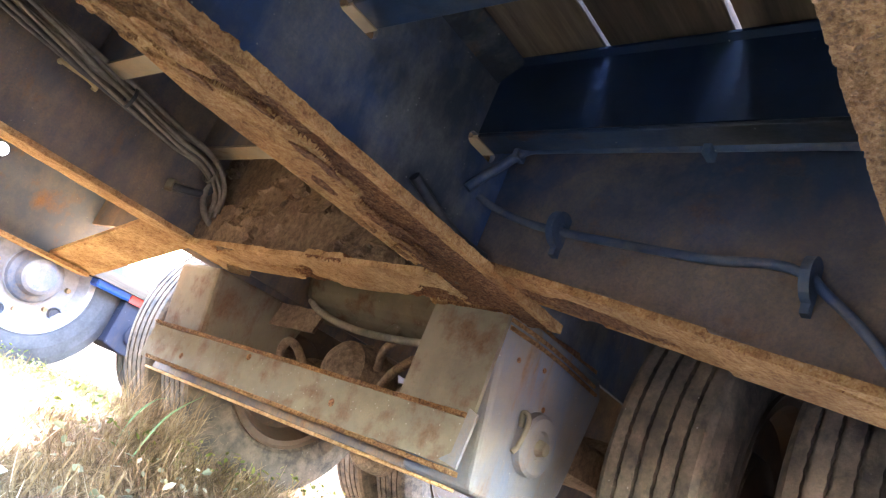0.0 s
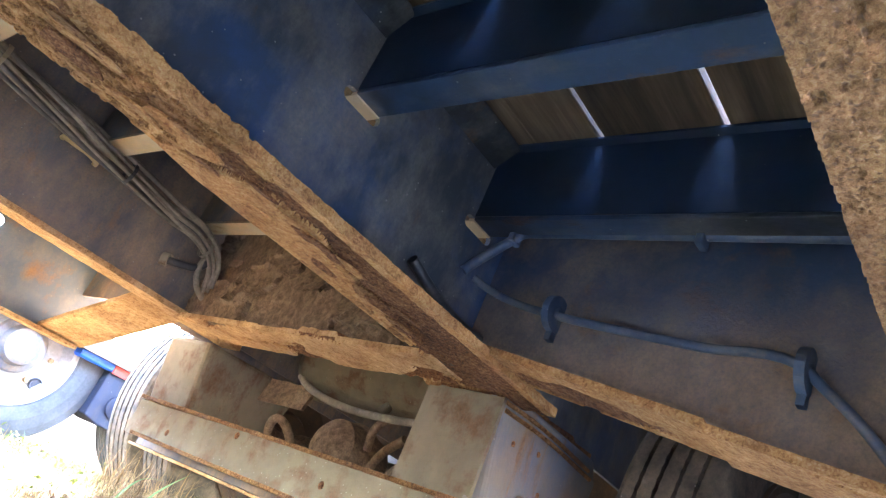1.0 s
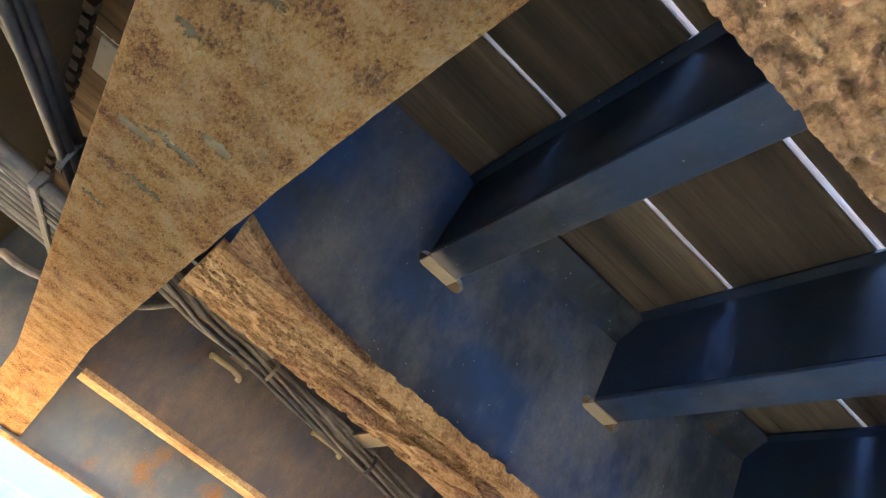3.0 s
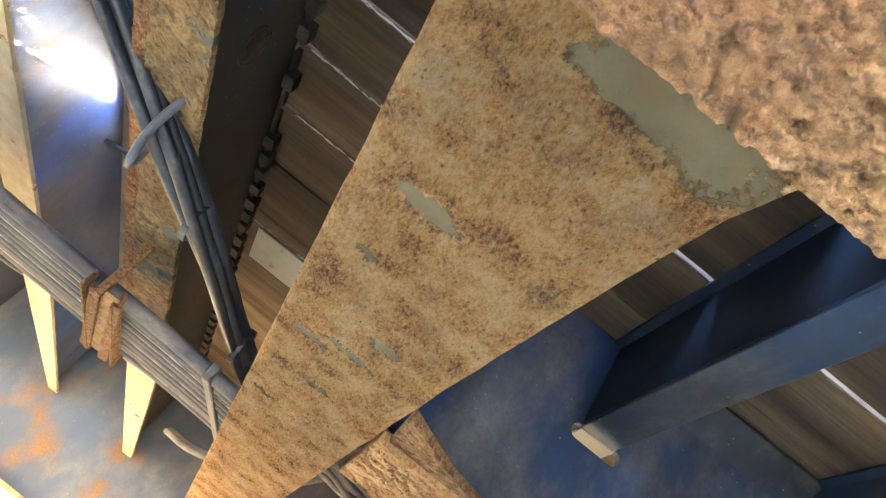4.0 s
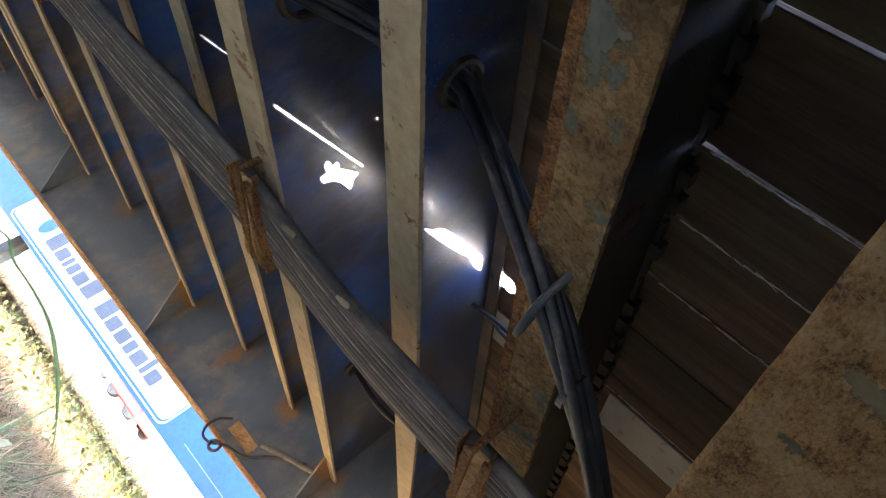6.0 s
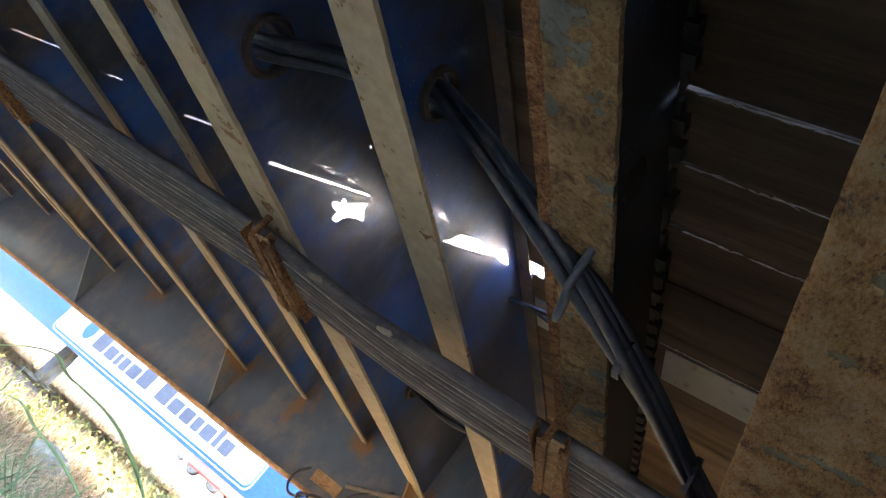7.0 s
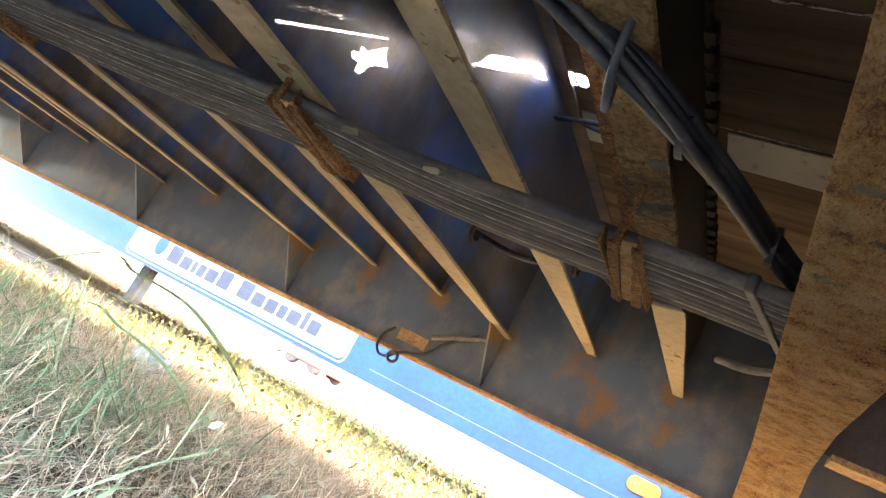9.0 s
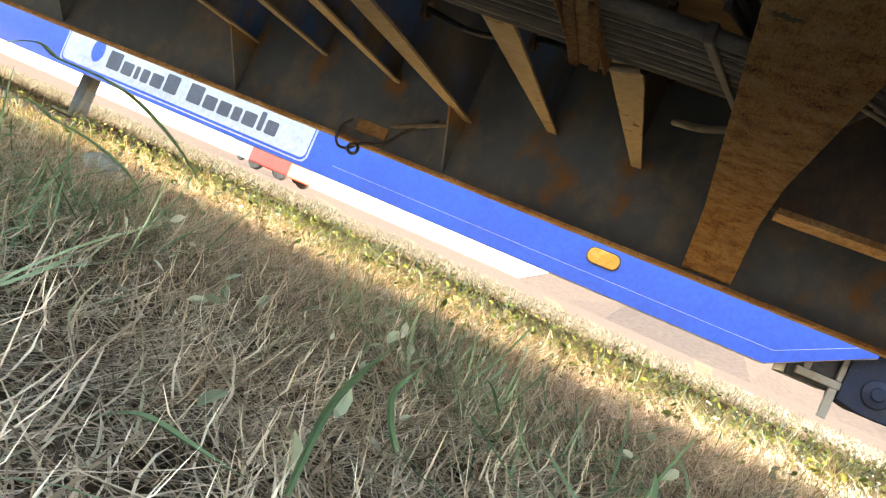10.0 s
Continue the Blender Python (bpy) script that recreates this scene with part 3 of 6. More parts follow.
def tube(name, pts, r, material, parent=None, label="", res=6):
    cu = bpy.data.curves.new(name, "CURVE")
    cu.dimensions, cu.bevel_depth, cu.bevel_resolution, cu.resolution_u, cu.use_fill_caps = "3D", r, 2, res, True
    sp = cu.splines.new("BEZIER")
    sp.bezier_points.add(len(pts) - 1)
    for p, q in zip(sp.bezier_points, pts):
        p.co, p.handle_left_type, p.handle_right_type = q, "AUTO", "AUTO"
    tmp = bpy.data.objects.new("tmp", cu)
    me = bpy.data.meshes.new_from_object(tmp)
    bpy.data.objects.remove(tmp)
    me.name = name
    for m in [material]:
        me.materials.clear()
        me.materials.append(m)
    for p in me.polygons:
        p.use_smooth = True
    ob = new(name, me)
    ob.parent = parent
    if label:
        tagged(ob, label)
    return ob


def lathe(bm, profile, c, seg=48, axis="y"):
    """Turns (along, radius) pairs round an axis through c."""
    rings = []
    for a, r in profile:
        ring = []
        for k in range(seg):
            w = 2 * math.pi * k / seg
            u, v = r * math.cos(w), r * math.sin(w)
            p = (c[0] + u, c[1] + a, c[2] + v) if axis == "y" else ((c[0] + a, c[1] + u, c[2] + v) if axis == "x" else (c[0] + u, c[1] + v, c[2] + a))
            ring.append(bm.verts.new(p))
        rings.append(ring)
    for r0, r1 in zip(rings, rings[1:]):
        for k in range(seg):
            bm.faces.new((r0[k], r0[(k + 1) % seg], r1[(k + 1) % seg], r1[k]))
    return rings


def holed(bm, outer, holes, depth, axis=0):
    """A flat plate with holes through it. outer and holes are loops of 3D points in one plane; depth is the vector of its thickness."""
    edges, sides = [], []
    for loop in [outer] + holes:
        vs = [bm.verts.new(p) for p in loop]
        es = [bm.edges.new((vs[i], vs[(i + 1) % len(vs)])) for i in range(len(vs))]
        edges += es
        sides.append(vs)
    bmesh.ops.triangle_fill(bm, edges=edges, use_beauty=True)
    front = bm.faces[:]
    ret = bmesh.ops.extrude_face_region(bm, geom=front)
    moved = [g for g in ret["geom"] if isinstance(g, bmesh.types.BMVert)]
    bmesh.ops.translate(bm, verts=moved, vec=depth)
    return bm


def nz(*p):
    return noise.noise(Vector(p))


def fbm(x, y, z, s):
    return nz(x * s, y * s, z * s) + 0.5 * nz(x * 2.1 * s, y * 2.1 * s, z * 2.1 * s + 7) + 0.25 * nz(x * 4.3 * s, y * 4.3 * s, z * 4.3 * s + 3)


def step(a, b, v):
    v = min(1.0, max(0.0, (v - a) / (b - a)))
    return v * v * (3 - 2 * v)


def relief(corner, u_vec, v_vec, nu, nv, out, height, thick, ragged=0.0, rag_scale=14.0, layer=None):
    """A plate whose outer face is a fine uneven grid; its long edges can be eaten away. layer(x, y, z) picks each facet's material."""
    bm = bmesh.new()
    corner, u_vec, v_vec, out = Vector(corner), Vector(u_vec), Vector(v_vec), Vector(out)
    lv = v_vec.length
    grid, back = [], []
    for i in range(nu + 1):
        row = []
        for j in range(nv + 1):
            p = corner + u_vec * (i / nu) + v_vec * (j / nv)
            if ragged and j in (0, nv):
                k = ragged * max(0.0, fbm(p.x, p.y, p.z, rag_scale) + 0.25 * nz(p.x * 90, p.y * 90, p.z * 90)) / lv
                p = p + v_vec * (k if j == 0 else -k)
            row.append(bm.verts.new(p + out * height(p.x, p.y, p.z)))
        grid.append(row)
    for i in range(nu):
        for j in range(nv):
            f = bm.faces.new((grid[i][j], grid[i + 1][j], grid[i + 1][j + 1], grid[i][j + 1]))
            if layer:
                f.material_index = layer(*(corner + u_vec * ((i + 0.5) / nu) + v_vec * ((j + 0.5) / nv)))
    ring = [grid[i][0] for i in range(nu + 1)] + [grid[nu][j] for j in range(1, nv + 1)] + [grid[i][nv] for i in range(nu - 1, -1, -1)] + [grid[0][j] for j in range(nv - 1, 0, -1)]
    low = [bm.verts.new(v.co - out * thick) for v in ring]
    for i in range(len(ring)):
        j = (i + 1) % len(ring)
        bm.faces.new((ring[i], low[i], low[j], ring[j])).material_index = 1 if layer else 0
    bm.faces.new(low)
    return bm


def jag(x, y, z):
    return 0.30 * nz(x * 45, y * 45, z * 45) + 0.18 * nz(x * 110, y * 110, z * 110 + 5)


def sheets(x, y, z):
    """How far a point is inside the crust of the main beam's flange (above 0: on the sheet)."""
    edge = np.interp(x, (0.02, 0.30, 0.36, 0.42, 0.55, 0.66, 0.82, 0.95, 1.2), (1.0, 0.98, 0.905, 0.868, 0.870, 0.905, 0.945, 0.985, 0.99))
    rough = (fbm(x * 0.8, y * 1.3, z, 46.0) + 0.9 * jag(x, y, z) - 0.05) if x < 0.34 else -1.0
    return max((y - edge) / 0.02 + 0.9 * fbm(x * 0.9, y, 0, 14.0) + 0.15 * jag(x, y, z), rough)


def crust(m):
    """Thickness of a lifting sheet of rust from its inside measure."""
    return 0.0055 * step(0.0, 0.08, m) + 0.003 * step(0.75, 0.80, m) - 0.005 * math.exp(-((m + 0.10) / 0.12) ** 2)


def grit(x, y, z):
    return 0.0016 * nz(x * 55, y * 75, z * 75) + 0.0010 * nz(x * 150, y * 150, z * 150)


def flaky(x, y, z):
    lip = 0.003 * step(0.829, 0.826, y + 0.004 * nz(x * 9, 0, 0)) if y < 0.84 else 0.0
    thin = 0.35 + 0.65 * step(0.30, 0.38, x)
    return thin * crust(sheets(x, y, z)) + lip + (grit(x, y, z) if sheets(x, y, z) < 0 else 0.25 * grit(x, y, z))


def flaky_layer(x, y, z):
    if sheets(x, y, z) > 0.02 or y < 0.823:
        return 1
    return 2 if x < 0.34 else 0


def plates(x, y, z):
    """Scaling of the smaller flanges: mostly a sound dusty skin, with holes in it."""
    return 0.30 + fbm(x * 1.6, y * 0.7, z, 8.0) + 0.2 * jag(x, y, z)


def scaling(x, y, z):
    m = plates(x, y, z)
    return crust(m) + (grit(x, y, z) if m < 0 else 0.2 * grit(x, y, z))


def scaling_layer(x, y, z):
    return 1 if plates(x, y, z) > 0.02 else 0


def split(x, y, z):
    """The near bulkhead's flange: dusty skin, one long bare patch and a crack."""
    bare = 1.0 - ((x - 1.02) / 0.055) ** 2 - ((y - 0.66) / 0.21) ** 2
    crack = 1.0 - ((x - 0.955 + 0.35 * (y - 0.22)) / 0.006) ** 2 - ((y - 0.22) / 0.05) ** 2
    return min(0.5 - max(-1.0, bare) + 0.4 * fbm(x, y, z, 20) + 0.25 * jag(x, y, z), 0.7 - 1.6 * max(-1.0, crack))


def splitting(x, y, z):
    m = split(x, y, z)
    return (0.35 if y > 0.4 else 1.0) * crust(m) + (grit(x, y, z) if m < 0 else 0.2 * grit(x, y, z))


def splitting_layer(x, y, z):
    return 1 if split(x, y, z) > 0.02 else 0


def lumps(x, y, f):
    """0 in the creases between rust scale, towards 1 on it."""
    return min(1.0, 1.9 * abs(nz(x * f, y * f, 3.3) + 0.45 * nz(x * 2.3 * f, y * 2.3 * f, 8.1)))


def sponge(x, y, z):
    return 0.0014 * lumps(x, y, 260) ** 0.7 - 0.0022 * step(0.22, 0.48, nz(x * 150, y * 150, 11.0)) + 0.0008 * nz(x * 45, y * 45, 2)


def remnant(x, y):
    """Above 0 where the old paint still holds on the wide plate."""
    d = min(math.hypot((x - a) / p, (y - b) / q) for a, b, p, q in PATCHES)
    return 1.0 - d


def scale_height(x, y):
    u, v = 0.8 * x + 0.6 * y, 0.8 * y - 0.6 * x            # the scale lies in short lumps along one slant
    rough = (0.0048 - 0.0024 * step(0.9, 1.4, y)) * lumps(u * 1.35, v * 0.8, 150) ** 0.8 + 0.0016 * nz(x * 50, y * 50, 2) + 0.0011 * nz(u * 330, v * 210, 4)
    return 0.0004 + (rough - 0.0004) * step(0.35, -0.15, remnant(x, y))


def pitted(x, y, z):
    return 0.0022 * fbm(x, y, z, 30) + 0.0012 * nz(x * 130, y * 130, 1)


def worn(x, y, z):
    return 0.0012 * fbm(x, y, z, 16)


def rugged(x, y, z):
    return 0.004 * fbm(x, y, z, 40)


def scab(x, y, z):
    """Where rust has lifted the paint of a crossmember's flange, thickest towards the near rail."""
    if x > -0.7:
        side = 0.42 if y < 0.72 else (-0.30 if y < 0.97 else 0.12 - 1.2 * step(1.15, 1.5, y))
        return fbm(x, y * 0.7, z, 42.0) + 1.8 * jag(x, y, z) + side - 0.05 + 0.4 * fbm(x, y, z, 7.0)
    return fbm(x * 1.2, y * 0.7, z, 15.0) + 1.2 * jag(x, y, z) - 0.16 * y - 0.16


def scabby(x, y, z):
    m = scab(x, y, z)
    big = 1.0 if x > -0.7 else 0.35
    return 0.4 * worn(x, y, z) + (big * (0.0015 * step(0, 0.1, m) + 0.0028 * max(0.0, nz(x * 75, y * 60, z)) + 0.001 * nz(x * 170, y * 170, z)) if m > 0 else 0.0)


def mud_plates(x, y, z):
    return fbm(x, y * 0.7, z * 1.5, 6.0) + 0.25 * jag(x, y, z) + 1.2 * (0.77 - z)


def cracked(x, y, z):
    m = mud_plates(x, y, z)
    lift = 0.009 * math.exp(-(m / 0.10) ** 2) if m > 0 else 0.0
    return 0.004 * step(0.0, 0.02, m) + lift - 0.003 * math.exp(-((m + 0.04) / 0.04) ** 2) + 0.001 * fbm(x, y, z, 14)


def yz_plate(x, outer, holes, thick):
    """A web across the trailer: outer and holes as (y, z) loops."""
    return holed(bmesh.new(), [(x, a, b) for a, b in outer], [[(x, a, b) for a, b in h] for h in holes], (-thick, 0, 0))


def ring_yz(y, z, ry, rz, n=18):
    return [(y + ry * math.cos(2 * math.pi * k / n), z + rz * math.sin(2 * math.pi * k / n)) for k in range(n)]


# ---------------------------------------------------------------- heights
DECK, BEAM, RAIL = 1.07, 0.632, 0.465        # undersides above the ground
C_BOT = 0.893
bm = bmesh.new()
bmesh.ops.create_grid(bm, x_segments=60, y_segments=60, size=6)
for v in bm.verts:
    v.co.z = 0.012 * nz(v.co.x * 2, v.co.y * 2, 0)
bmesh.ops.translate(bm, verts=bm.verts, vec=(0, 2, 0))
edge = [e for e in bm.edges if e.is_boundary]
far = bmesh.ops.extrude_edge_only(bm, edges=edge)
for v in [g for g in far["geom"] if isinstance(g, bmesh.types.BMVert)]:
    v.co = Vector((v.co.x * 70, (v.co.y - 2) * 70 + 2, -0.02))
tagged(part("ground", bm, SOIL), "dry straw-coloured soil under trampled grass", "ground", kind="structure")

trailer = thing("flatbed_trailer", "rusty dark blue steel flatbed trailer seen from underneath", "trailer")

# ---------------------------------------------------------------- deck planks
JOINTS = [-0.12, 0.02, 0.24, 0.458, 0.69, 0.838, 0.995, 1.16, 1.34, 1.55, 1.76, 1.97, 2.18, 2.40, 2.64]
X0, X1 = -9.0, 2.9
SLANT = 0.04 * 0.455 / 0.307                  # the open joint's edges are leaned along the sun to let its light through


OPEN = ((-2.035, -1.905), (-1.682, -1.618), (-1.352, -1.252), (-1.118, -0.715), (-0.706, -0.686))   # where the worn joint lets light through


def half_gap(x, torn=0.006):
    """Half the width of the worn joint: mostly closed, open in a few stretches, torn wide in one."""
    g = -0.001
    for a, b in OPEN:
        g = max(g, 0.0032 * min(1.0, max(0.0, (x - a) / 0.004)) * min(1.0, max(0.0, (b - x) / 0.004)) - 0.001)
    if -1.118 < x < -0.70:
        g += torn * step(-0.845, -0.815, x) * (1 - step(-0.77, -0.722, x)) + 0.022 * step(-0.92, -0.902, x) * (1 - step(-0.868, -0.850, x))
        g += 0.0018 * nz(x * 90, 0, 0) * step(-0.90, -0.80, x)
    return g


def strip(bm, xs, edge0, edge1, s0, s1, dz=0.0):
    """A board from rows of its two edges, whose sides lean by s0 and s1."""
    rows = []
    for x in xs:
        a, b = edge0(x), edge1(x)
        rows.append([bm.verts.new(p) for p in ((x, a + 0.002, DECK + dz), (x, b - 0.002, DECK + dz), (x, b, DECK + dz + 0.003), (x, b + s1 * (0.037 - dz) / 0.04, DECK + 0.04), (x, a + s0 * (0.037 - dz) / 0.04, DECK + 0.04), (x, a, DECK + dz + 0.003))])
    for p, q in zip(rows, rows[1:]):
        for k in range(6):
            bm.faces.new((p[k], p[(k + 1) % 6], q[(k + 1) % 6], q[k]))
    bm.faces.new(rows[0])
    bm.faces.new(rows[-1][::-1])


WIDE = {0.02: 0.0034, 0.24: 0.0052, 0.458: 0.0050, 0.69: 0.0042, 0.838: 0.0003, 0.995: 0.0003}          # joints that have shrunk open at the wheels' end


def tight(x, y):
    """Half the width of an ordinary joint."""
    if y > 1.0:
        return -0.001
    far = {0.24: 0.0030, 0.458: 0.0036, 0.69: 0.0020}.get(y, 0.0005)
    wide = WIDE.get(y, 0.0003)
    return far + (wide - far) * step(-0.24, -0.20, x) + 0.0004 * nz(x * 14, y * 7, 2) + (0.0024 * step(-0.62, -0.598, x) * (1 - step(-0.575, -0.55, x)) if y > 0.6 else 0.0)


def plank(y0, y1, open0=False, open1=False, holes=()):
    fine = sorted([X0 + (X1 - X0) * k / 120 for k in range(121)] + [-1.14 + 0.006 * k for k in range(80)] + [q + d for o in OPEN for q in o for d in (-0.0002, 0.002, 0.004, -0.002, -0.004)] + [-0.62, -0.61, -0.598, -0.59, -0.58, -0.57, -0.56, -0.55, -0.54, -0.525, -0.51] + [-0.24, -0.22, -0.20])
    e0 = (lambda x: y0 + half_gap(x) + 0.003 * max(0, nz(x * 25, 3, 0)) * step(-0.9, -0.86, x) * (1 - step(-0.73, -0.71, x))) if open0 else (lambda x: y0 + tight(x, y0) + 0.0006 * nz(x * 6, y0 * 9, 0))
    e1 = (lambda x: y1 - half_gap(x, 0.034)) if open1 else (lambda x: y1 - tight(x, y1) + 0.0006 * nz(x * 6, y1 * 9, 5))
    s0, s1 = SLANT if open0 else (0.0018 if y0 in WIDE else 0.0), SLANT if open1 else (-0.0018 if y1 in WIDE else 0.0)
    bm = bmesh.new()
    if not holes:
        strip(bm, fine, e0, e1, s0, s1, 0.003 + 0.003 * nz(y0 * 31, 1, 0))
    else:
        a, b = -1.16, -0.66
        strip(bm, [x for x in fine if x < a] + [a], e0, e1, s0, s1)
        strip(bm, [b] + [x for x in fine if x > b], e0, e1, s0, s1)
        # the holed stretch: a thin lower skin, slanted along the sun so light passes
        xs = [a] + [q for q in fine if a + 0.001 < q < b - 0.001] + [b]
        loop = [(x, e0(x) - (0.0 if open0 else 0.014), DECK) for x in xs] + ([(x, e1(x), DECK) for x in xs[::-1]] if open1 else [(b, e1(b), DECK), (a, e1(a), DECK)])
        piece = holed(bmesh.new(), loop, holes, (0.004, 0.006, 0.004))
        me = bpy.data.meshes.new("skin")
        piece.to_mesh(me)
        piece.free()
        bm.from_mesh(me)
    return part("deck_plank", bm, WOOD, trailer)


def pinholes(n, p, q, spread, seed, size=(0.0003, 0.0007)):
    """Small holes added along a line of the deck to throw sun speckle, none touching another."""
    g = np.random.default_rng(seed)
    kept = []
    for _ in range(n * 6):
        u = g.random()
        r = g.uniform(*size)
        c = (p[0] + (q[0] - p[0]) * u + g.normal(0, spread), p[1] + (q[1] - p[1]) * u + g.normal(0, spread))
        if len(kept) < n and all(math.hypot(c[0] - k[0], c[1] - k[1]) > r + k[2] + 0.0012 for k in kept):
            kept.append((*c, r))
    out = []
    for x, y, r in kept:
        t = g.uniform(0, 2)
        out.append([(x + r * 1.5 * math.cos(t + w), y + r * math.sin(t + w), DECK) for w in (0, 1.3, 2.4, 3.7, 5.0)])
    return out


STAR = [(-1.052, 1.38), (-1.053, 1.402), (-1.072, 1.388), (-1.102, 1.373), (-1.087, 1.406), (-1.076, 1.448), (-1.053, 1.444), (-1.035, 1.453), (-1.01, 1.48), (-1.006, 1.471),
        (-1.024, 1.439), (-1.019, 1.422), (-1.026, 1.403), (-1.039, 1.406)]
for a, b in zip(JOINTS, JOINTS[1:]):
    if b == 1.34:
        plank(a, b, open1=True, holes=pinholes(46, (-0.985, 1.272), (-1.10, 1.314), 0.006, 90) + pinholes(26, (-0.715, 1.250), (-0.755, 1.283), 0.005, 91))
    elif a == 1.34:
        plank(a, b, open0=True, holes=[[(x, y, DECK) for x, y in STAR]] + pinholes(14, (-1.03, 1.368), (-1.098, 1.360), 0.004, 92))
    else:
        plank(a, b)
boxed("patch_plate", (-0.556, -0.30, 1.392, 1.53, DECK - 0.006, DECK - 0.001), GALV, trailer, "galvanised patch plate", 0.001)
boxed("patch_plate", (-0.895, -0.66, 1.455, 1.585, DECK - 0.006, DECK - 0.001), GALV, trailer, "galvanised patch plate", 0.001)

def frayed(y, x0, x1, n, seed):
    """Torn wood fibres hanging along a seam, coloured pale as if light shone through."""
    g = np.random.default_rng(seed)
    bm = bmesh.new()
    for k in range(n):
        x = x0 + (x1 - x0) * g.random() ** 1.15
        a, l, w = g.normal(0, 0.07), g.uniform(0.006, 0.022), g.uniform(0.0004, 0.0008)
        c, d = Vector((x, y + g.normal(0, 0.0007), DECK - g.uniform(0.0, 0.003))), Vector((math.cos(a), math.sin(a), g.normal(0, 0.06)))
        s = Vector((-d.y, d.x, 0)) * w
        prism(bm, [c - s, c + s, c + d * l + s * 0.4, c + d * l - s * 0.4], (0, 0, 0.0005))
    part("frayed_edge", bm, FIBRE_LIT, trailer, "frayed wood fibres along a seam, coloured pale as if backlit")


for k, y in enumerate((0.69, 0.838, 0.995)):
    frayed(y, -0.575, -0.25, 110 - 20 * k, 60 + k)
    frayed(y - 0.01, -0.86, -0.62, 50, 70 + k)
frayed(1.385, -0.575, -0.25, 130, 80)

# ---------------------------------------------------------------- main beams
SLOTS = [(0.148, 0.885, 0.046), (0.526, 0.885, 0.046), (0.896, 0.885, 0.046)]


def xz_plate(y, outer, holes, thick):
    return holed(bmesh.new(), [(a, y, b) for a, b in outer], [[(a, y, b) for a, b in h] for h in holes], (0, thick, 0))


def slot(x, z, half, h=0.0135):
    out = []
    for s in (1, -1):
        for k in range(7):
            a = -math.pi / 2 + math.pi * k / 6
            out.append((x + s * (half - h + h * math.cos(a)), z + s * h * math.sin(a)))
    return out


web_loop = [(-0.225, BEAM + 0.016), (2.6, BEAM + 0.016), (2.6, DECK - 0.001), (-0.225, DECK - 0.001)]
beam_a = part("main_beam", xz_plate(0.922, web_loop, [slot(*s) for s in SLOTS] + [slot(0.492, 1.055, 0.022, 0.010), slot(0.870, 1.055, 0.020, 0.010)], 0.012), BLUE_DARK, trailer,
              "deep dark blue painted steel main beam")
part("flange", relief((-0.14, 0.803, BEAM), (1.33, 0, 0), (0, 0.182, 0), 640, 88, (0, 0, -1), flaky, 0.018, 0.0012, 22, flaky_layer), [RUST_DEEP, RUST_SHEET, RUST_MID], beam_a, "bottom flange delaminating in sheets of rust")
bm = bmesh.new()
prism(bm, [(-0.13, 0.8, BEAM + 0.003), (0.1, 0.8, BEAM + 0.003), (0.055, 0.795, BEAM + 0.003), (0.001, 0.786, BEAM + 0.003), (-0.059, 0.765, BEAM + 0.003), (-0.107, 0.728, BEAM + 0.003), (-0.138, 0.7, BEAM + 0.003)], (0, 0, 0.012))
part("fillet_plate", bevelled(bm, 0.002), RUST_MID, beam_a, "brown rusted fillet plate beside the cross beam")
g = np.random.default_rng(23)
for k in range(34):
    x = g.uniform(0.05, 0.98)
    y, r = np.interp(x, (0.05, 0.42, 0.98), (0.88, 0.90, 0.93)) + g.normal(0, 0.03), g.uniform(0.012, 0.030)
    bm = bmesh.new()
    ring = []
    for t in np.linspace(0, 2 * math.pi, 10)[:-1]:
        u, v = 1.5 * r * (1 + 0.25 * g.normal()) * math.cos(t), 0.6 * r * (1 + 0.25 * g.normal()) * math.sin(t)
        ring.append((x + u, y + v, BEAM - 0.007 - 0.30 * max(0.0, v if k % 2 else -v) - 0.08 * abs(u)))      # one long edge has lifted
    prism(bm, ring, (0, 0, 0.003))
    part("rust_flake", bm, (RUST_SHEET, RUST_MID, RUST_DEEP)[k % 3], beam_a)
beam_b = part("main_beam", xz_plate(2.0, web_loop, [ring_yz(0.86, 0.76, 0.014, 0.014)], 0.012), BLUE_RUSTY, trailer, "dark rust-stained steel main beam")
part("flange", relief((-0.15, 1.954, BEAM), (1.34, 0, 0), (0, 0.105, 0), 160, 12, (0, 0, -1), worn, 0.016, 0.0015, 9), RUST_DUSTY, beam_b, "dusty orange bottom flange")

# ---------------------------------------------------------------- side rails
HOLES = [(0.573, 0.705, 0.022), (0.537, 0.528, 0.010), (0.617, 0.533, 0.016)]
rail = part("side_rail", xz_plate(2.6, [(X0, RAIL + 0.012), (1.0, RAIL + 0.012), (1.0, DECK + 0.042), (X0, DECK + 0.042)], [ring_yz(a, b, r, r) for a, b, r in HOLES], 0.010), RAIL_PAINT, trailer,
            "dark painted steel side rail with rust stains")
part("flange", relief((X0, 2.565, RAIL), (1.0 - X0, 0, 0), (0, 0.09, 0), 400, 5, (0, 0, -1), worn, 0.013, 0.002, 6), RUST_DUSTY, rail, "thin orange rusted bottom edge")
near = part("side_rail", xz_plate(-0.06, [(X0, RAIL + 0.012), (1.9, RAIL + 0.012), (1.9, DECK + 0.042), (X0, DECK + 0.042)], [], -0.010), BLUE_RUSTY, trailer, "side rail over the eye")
part("flange", relief((-0.46, -0.04, RAIL), (0.86, 0, 0), (0, 0.129, 0), 700, 105, (0, 0, -1), sponge, 0.013, 0.0, 9), RUST_NEAR, near, "pitted brown rusted bottom flange")
